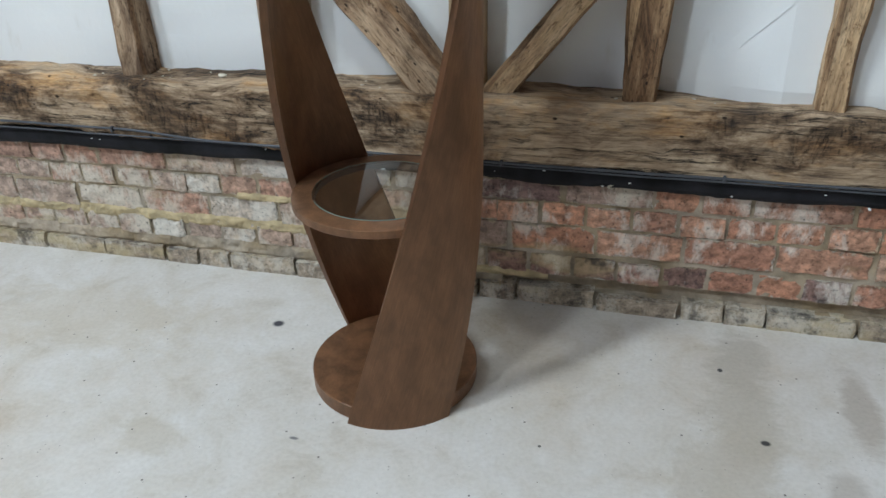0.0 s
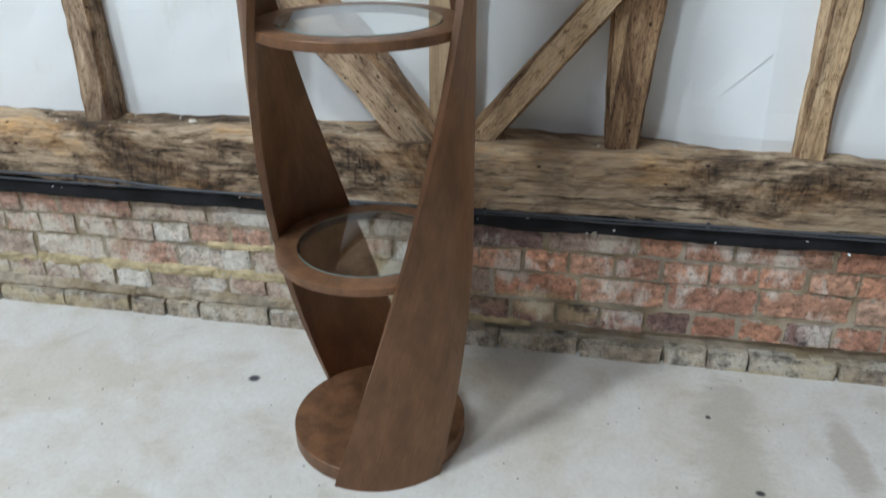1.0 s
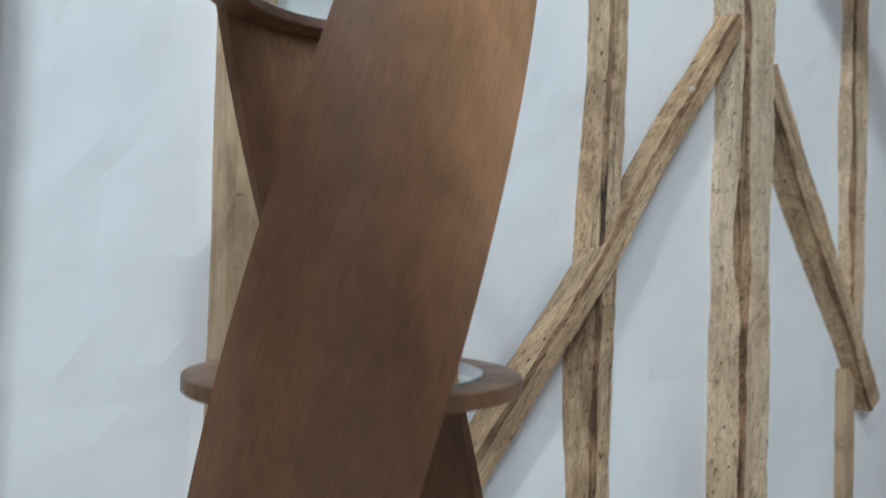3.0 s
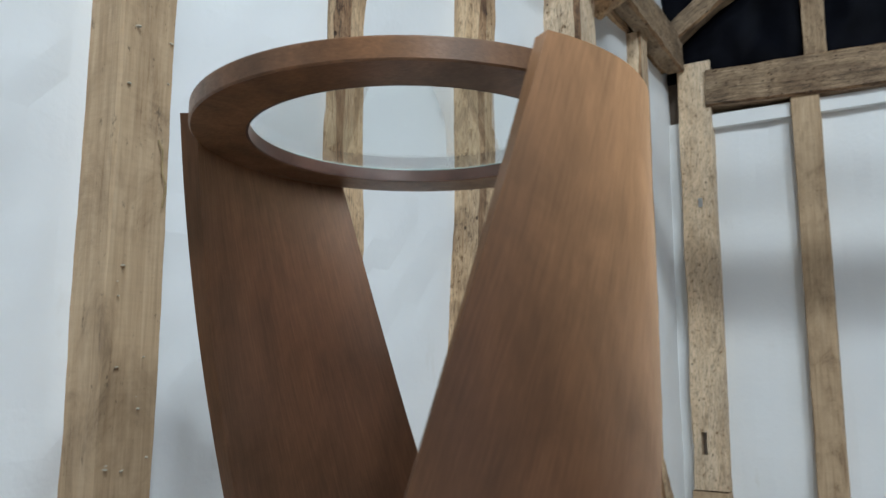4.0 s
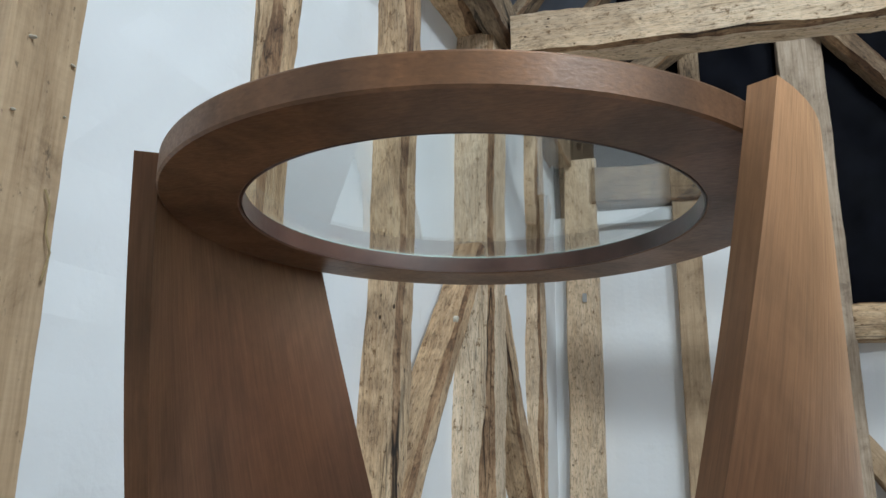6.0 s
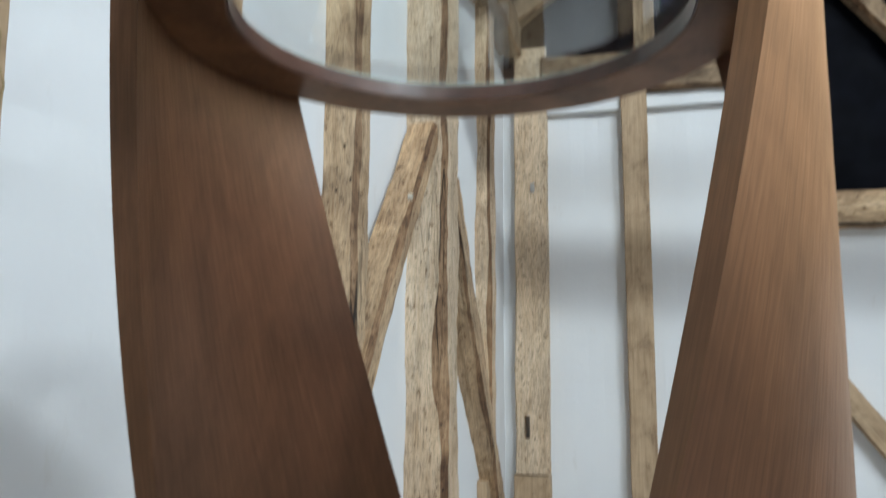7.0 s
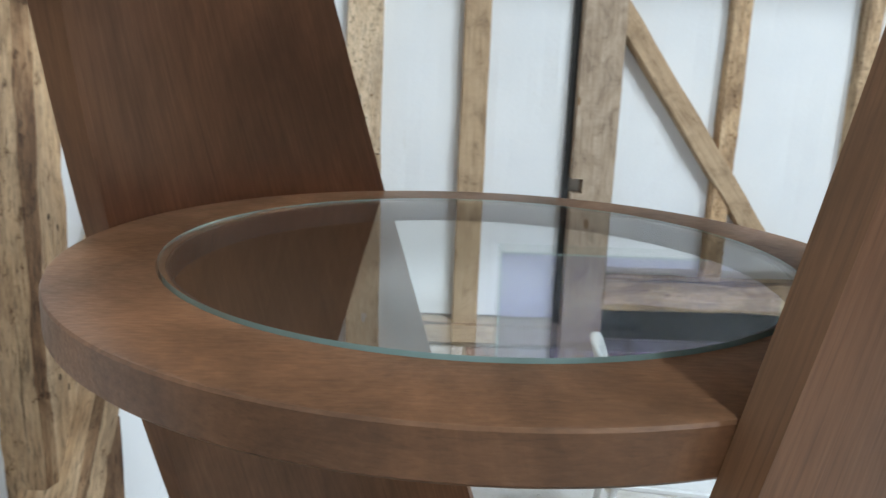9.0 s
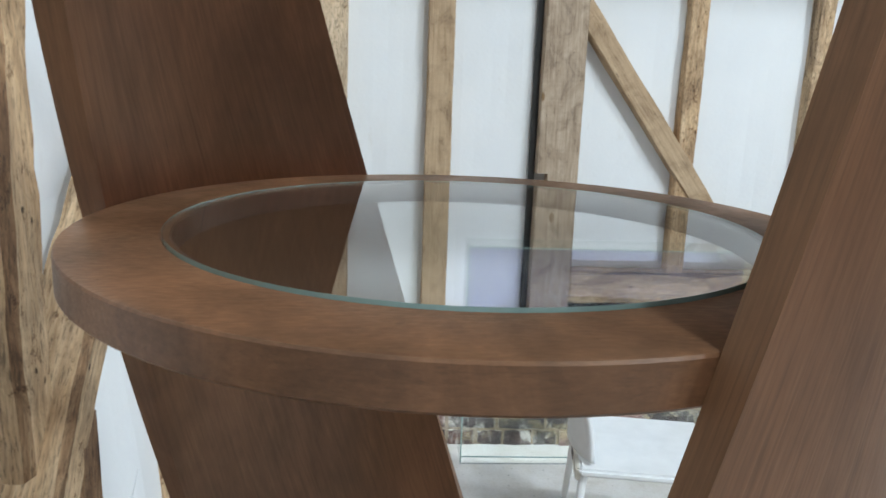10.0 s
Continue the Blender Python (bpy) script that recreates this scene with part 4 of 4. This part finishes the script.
stand = new("display_stand")
tagged(stand, "tall dark walnut display stand of twisting boards and glass shelves", "display stand")
for start in (PHI0, PHI0 + 180):
    part("twisted_board", band(start), WALNUT_BOARD, stand)
bm = bmesh.new()
prof = [(0.0, 0.0), (R - 0.002, 0.0), (R, 0.002), (R, 0.037), (R - 0.002, 0.039), (0.0, 0.039)]
bm = lathe(prof, closed=False)
bmesh.ops.remove_doubles(bm, verts=bm.verts[:], dist=1e-5)
part("base_disc", bm, WALNUT_RING, stand, "thick round walnut base")
GR, HOLE = R - 0.047, R - 0.0502
for z in RINGS:
    zb = z - THICK
    prof = [(HOLE, zb + 0.001), (HOLE + 0.001, zb), (R - 0.0015, zb), (R, zb + 0.0015), (R, z - 0.0017), (R - 0.0006, z - 0.0005), (R - 0.0018, z), (GR + 0.0012, z), (GR + 0.0005, z - 0.001), (GR + 0.0005, z - 0.0053), (HOLE, z - 0.0053)]
    ring = part("shelf_ring", lathe(prof), WALNUT_RING, stand)
    # added lining, coloured darker than the ring for the shade on its inner wall
    part("glazing_bead", lathe(rounded(HOLE - 0.0022, HOLE - 0.0002, zb + 0.0004, z - 0.0056, 0.0005)), LIP_LINING, ring, "thin dark glossy lining standing for the ring's shaded inner wall")
    bm = bmesh.new()
    bmesh.ops.create_cone(bm, cap_ends=True, segments=128, radius1=GR, radius2=GR, depth=0.006, matrix=Matrix.Translation((0, 0, z - 0.0014)))
    for f in bm.faces:
        f.material_index = 0 if abs(f.normal.z) > 0.5 else 1
    pane = part("glass_pane", bm, (GLASS, GLASS_EDGE), ring, "clear round glass pane with a green edge")
    pane.visible_shadow = z < 1.4

# ---- other things ----
def bar(p, q, r0, r1, segs=10):
    p, q = Vector(p), Vector(q)
    m = (q - p).to_track_quat("Z", "Y").to_matrix().to_4x4()
    m.translation = (p + q) / 2
    bm = bmesh.new()
    bmesh.ops.create_cone(bm, cap_ends=True, segments=segs, radius1=r0, radius2=r1, depth=(q - p).length, matrix=m)
    return bm


def shell(length, height, thick, curve):
    """A rounded chair back: x along its width, z up, bent by curve, with a softly rounded top."""
    bm = bmesh.new()
    nu, nv = 16, 10
    rows = []
    for s in (0, 1):
        g = []
        for i in range(nu + 1):
            u = i / nu * 2 - 1
            top = height * (1 - 0.35 * abs(u) ** 4)
            col = []
            for k in range(nv + 1):
                v = k / nv
                col.append(bm.verts.new((u * length / 2, curve * u * u + s * thick + 0.05 * v * v, top * v)))
            g.append(col)
        rows.append(g)
    for s, g in enumerate(rows):
        for i in range(nu):
            for k in range(nv):
                q = (g[i][k], g[i + 1][k], g[i + 1][k + 1], g[i][k + 1])
                bm.faces.new(q if s == 0 else q[::-1])
    a, b = rows
    rim = [(i, 0) for i in range(nu)] + [(nu, k) for k in range(nv)] + [(i, nv) for i in range(nu, 0, -1)] + [(0, k) for k in range(nv, 0, -1)]
    for n_, (i, k) in enumerate(rim):
        i2, k2 = rim[(n_ + 1) % len(rim)]
        bm.faces.new((a[i2][k2], a[i][k], b[i][k], b[i2][k2]))
    return bm


chair = new("white_chair")
tagged(chair, "white moulded chair with thin legs on the concrete floor", "chair")
part("seat", box(-0.02, -0.40, 0.425, 0.36, 0.0, 0.45, 0.008), WHITE, chair)
part("seat_rim", box(-0.005, -0.006, 0.405, 0.345, 0.010, 0.444, 0.004), CREAM, chair, "cream edge strip")
part("label_tag", box(0.10, 0.010, 0.415, 0.155, 0.012, 0.438), LABEL, chair, "small dark printed label")
back = part("backrest", shell(0.34, 0.335, 0.014, -0.055), WHITE, chair, smooth=True)
back.matrix_local = Matrix.Translation((0.17, 0.012, 0.46))
for x, y, dx, dy in ((0.015, -0.015, -0.05, 0.03), (0.33, -0.015, 0.05, 0.03), (0.015, -0.37, -0.05, -0.04), (0.33, -0.37, 0.05, -0.04)):
    part("leg", bar((x + dx, y + dy, 0), (x, y, 0.43), 0.009, 0.013), WHITE, chair)
chair.matrix_world = Matrix.Translation((1.565, -0.49, 0)) @ Matrix.Rotation(radians(-9), 4, "Z")

case = new("glass_case")
tagged(case, "clear glass display case with green edges before the wall", "display case")
CX0, CX1, CY0, CY1, CZ = 2.40, 2.545, -1.36, -0.225, 0.885
for name, bx in (("front_pane", (CX0, CY0, 0.0, CX0 + 0.006, CY1, CZ)), ("side_pane", (CX0 + 0.007, CY1 - 0.006, 0.0, CX1 - 0.007, CY1, CZ)),
                 ("side_pane", (CX0 + 0.007, CY0, 0.0, CX1 - 0.007, CY0 + 0.006, CZ)), ("top_pane", (CX0, CY0, CZ + 0.0005, CX1, CY1, CZ + 0.0065))):
    bm = box(*bx)
    bm.normal_update()
    thin = min(range(3), key=lambda k: bx[k + 3] - bx[k])
    for f in bm.faces:
        f.material_index = 0 if abs(f.normal[thin]) > 0.5 else 1
    part(name, bm, (GLASS, GLASS_EDGE), case).visible_shadow = False
part("tinted_pane", box(CX1 - 0.006, CY0, 0.40, CX1, CY1, CZ - 0.03), TINTED, case, "lavender tinted back pane").visible_shadow = False
part("base_rail", box(CX0 - 0.003, CY0, 0.0, CX0 - 0.0005, CY1, 0.006), STEEL, case, "slim steel base rail")
part("seal_strip", box(CX0 - 0.003, CY0, 0.030, CX0 - 0.0005, CY1, 0.034), GLASS_EDGE, case, "thin grey-green seal strip")

# ---- bricks ----
def brick_mesh(seed, mat):
    """A worn brick: front in the xz plane at y = 0, body behind; unit length along x and unit height."""
    rnd = random.Random(seed)
    bm = bmesh.new()
    nx, nz = 5, 3
    g = [[None] * (nz + 1) for _ in range(nx + 1)]
    for i in range(nx + 1):
        for k in range(nz + 1):
            x, z = i / nx - 0.5, k / nz - 0.5
            edge = (i in (0, nx)) + (k in (0, nz))
            jx, jz = rnd.uniform(-0.018, 0.018), rnd.uniform(-0.035, 0.035)
            y = rnd.uniform(-0.002, 0.002) + edge * rnd.uniform(0.0, 0.003)
            g[i][k] = bm.verts.new((x * (0.985 if edge else 1) + jx, y, z * (0.97 if edge else 1) + jz))
    for i in range(nx):
        for k in range(nz):
            bm.faces.new((g[i][k], g[i + 1][k], g[i + 1][k + 1], g[i][k + 1]))
    loop = [g[i][0] for i in range(nx + 1)] + [g[nx][k] for k in range(1, nz + 1)] + [g[i][nz] for i in range(nx - 1, -1, -1)] + [g[0][k] for k in range(nz - 1, 0, -1)]
    back = [bm.verts.new((v.co.x * 1.01, 0.05, v.co.z * 1.01)) for v in loop]
    for a in range(len(loop)):
        b = (a + 1) % len(loop)
        bm.faces.new((loop[b], loop[a], back[a], back[b]))
    return mesh_of("brick", bm, mat)


BRICKS = {m.name: [brick_mesh(s, m) for s in range(6)] for m in (RED, PINK, LIMED, FADED, DUSKY, FOOTING, SOOTY)}
rnd = random.Random(5)


def brick_kind(row, s):
    """Limewashed bricks west of the stand, red ones east of it, dusky headers low down."""
    roll = rnd.random()
    if row == 4:
        return FOOTING
    if s < 0.12:
        if row == 0:
            return FADED if s < -0.84 else LIMED if s > -0.62 else PINK
        if row == 2:
            return FADED if -1.02 < s < -0.75 else LIMED if -0.75 < s < -0.46 else PINK
        if row == 3:
            return PINK if roll < 0.8 else LIMED
        return FADED if -0.62 < s < -0.42 else LIMED if roll < 0.2 else PINK
    if row == 0:
        return DUSKY if s < 0.36 else PINK if s < 0.61 else RED
    if row == 3:
        return RED if s > 0.80 and roll < 0.65 else DUSKY
    return PINK if roll < 0.12 else RED


# bottom, top, length, first joint and how far out each course stands
COURSES = ((0.317, 0.375, 0.228, 0.364, 0.0), (0.250, 0.309, 0.110, 0.668, 0.0), (0.167, 0.242, 0.222, 0.686, 0.0), (0.090, 0.153, 0.110, 0.640, 0.0), (-0.012, 0.050, 0.216, 0.470, -0.016))


def brickwork(wall, lo, hi, place):
    for row, (z0, z1, length, joint, out) in enumerate(COURSES):
        step = length + 0.010
        s = joint + step * math.floor((lo - joint) / step)
        while s < hi:
            cut = [0.0, length] if rnd.random() > 0.10 or length < 0.15 else [0.0, 0.107, 0.117, length]
            for a, b in zip(cut[::2], cut[1::2]):
                n = b - a + rnd.uniform(0.0, 0.005)
                mid = s + (a + b) / 2 + rnd.uniform(-0.004, 0.004)
                ob = new("brick", rnd.choice(BRICKS[brick_kind(row, mid).name]))
                ob.parent = wall
                ob.matrix_local = place(mid, (z0 + z1) / 2 + rnd.uniform(-0.003, 0.003), out + rnd.uniform(-0.004, 0.004)) @ Matrix.Rotation(rnd.uniform(-0.016, 0.016), 4, "Y") @ Matrix.Diagonal((n, 1, (z1 - z0) * rnd.uniform(0.99, 1.07), 1))
            s += step


brickwork(wall_north, -2.3, 2.78, lambda s, z, out: Matrix.Translation((s, 0.400 + out, z)))
brickwork(wall_east, -0.36, 2.2, lambda s, z, out: Matrix.Translation((XP - 0.068 + out, -s, z)) @ Matrix.Rotation(radians(-90), 4, "Z"))


def smear(x0, x1, z0, z1, seed):
    """A ragged run of mortar dragged along a joint."""
    n = int((x1 - x0) / 0.008)

    def lift(u, v):
        q = Vector((x0 + u * (x1 - x0), v * (z1 - z0), seed))
        edge = min(1.0, 4 * v, 4 * (1 - v), 12 * u, 12 * (1 - u))
        return 0.009 * edge * (0.7 + 1.1 * noise.noise(q * 22)) - 0.003 + 0.0035 * noise.noise(q * 75)
    return sheet((x0, 0.4015, z0), (x1 - x0, 0, 0.0), (0, 0.0, z1 - z0), n, 10, lift)


part("mortar_smear", smear(-2.2, -0.20, 0.136, 0.176, 3), OCHRE, wall_north, "yellow ochre mortar dragged along a joint")
part("mortar_smear", smear(-0.62, -0.36, 0.236, 0.262, 5), OCHRE, wall_north)
part("mortar_smear", smear(0.12, 0.33, 0.072, 0.100, 7), OCHRE, wall_north)
part("mortar_smear", smear(-2.2, 0.20, 0.048, 0.094, 9), MORTAR, wall_north)

# projecting footing of the end wall
part("footing_core", box(2.572, -2.2, 0, XP - 0.06, 0.385, 0.137), MORTAR, wall_east)
for row, (z0, z1) in enumerate(((-0.005, 0.066), (0.074, 0.142))):
    s = -0.38 - 0.06 * row
    while s < 2.15:
        n = 0.21 * rnd.uniform(0.9, 1.05) if row else 0.107 * rnd.uniform(0.9, 1.1)
        ob = new("brick", rnd.choice(BRICKS[rnd.choice((SOOTY, SOOTY, DUSKY)).name]))
        ob.parent = wall_east
        ob.matrix_local = Matrix.Translation((2.565 + rnd.uniform(-0.004, 0.004), -(s + n / 2), (z0 + z1) / 2)) @ Matrix.Rotation(radians(-90), 4, "Z") @ Matrix.Diagonal((n, 1, z1 - z0, 1))
        s += n + rnd.uniform(0.007, 0.013)
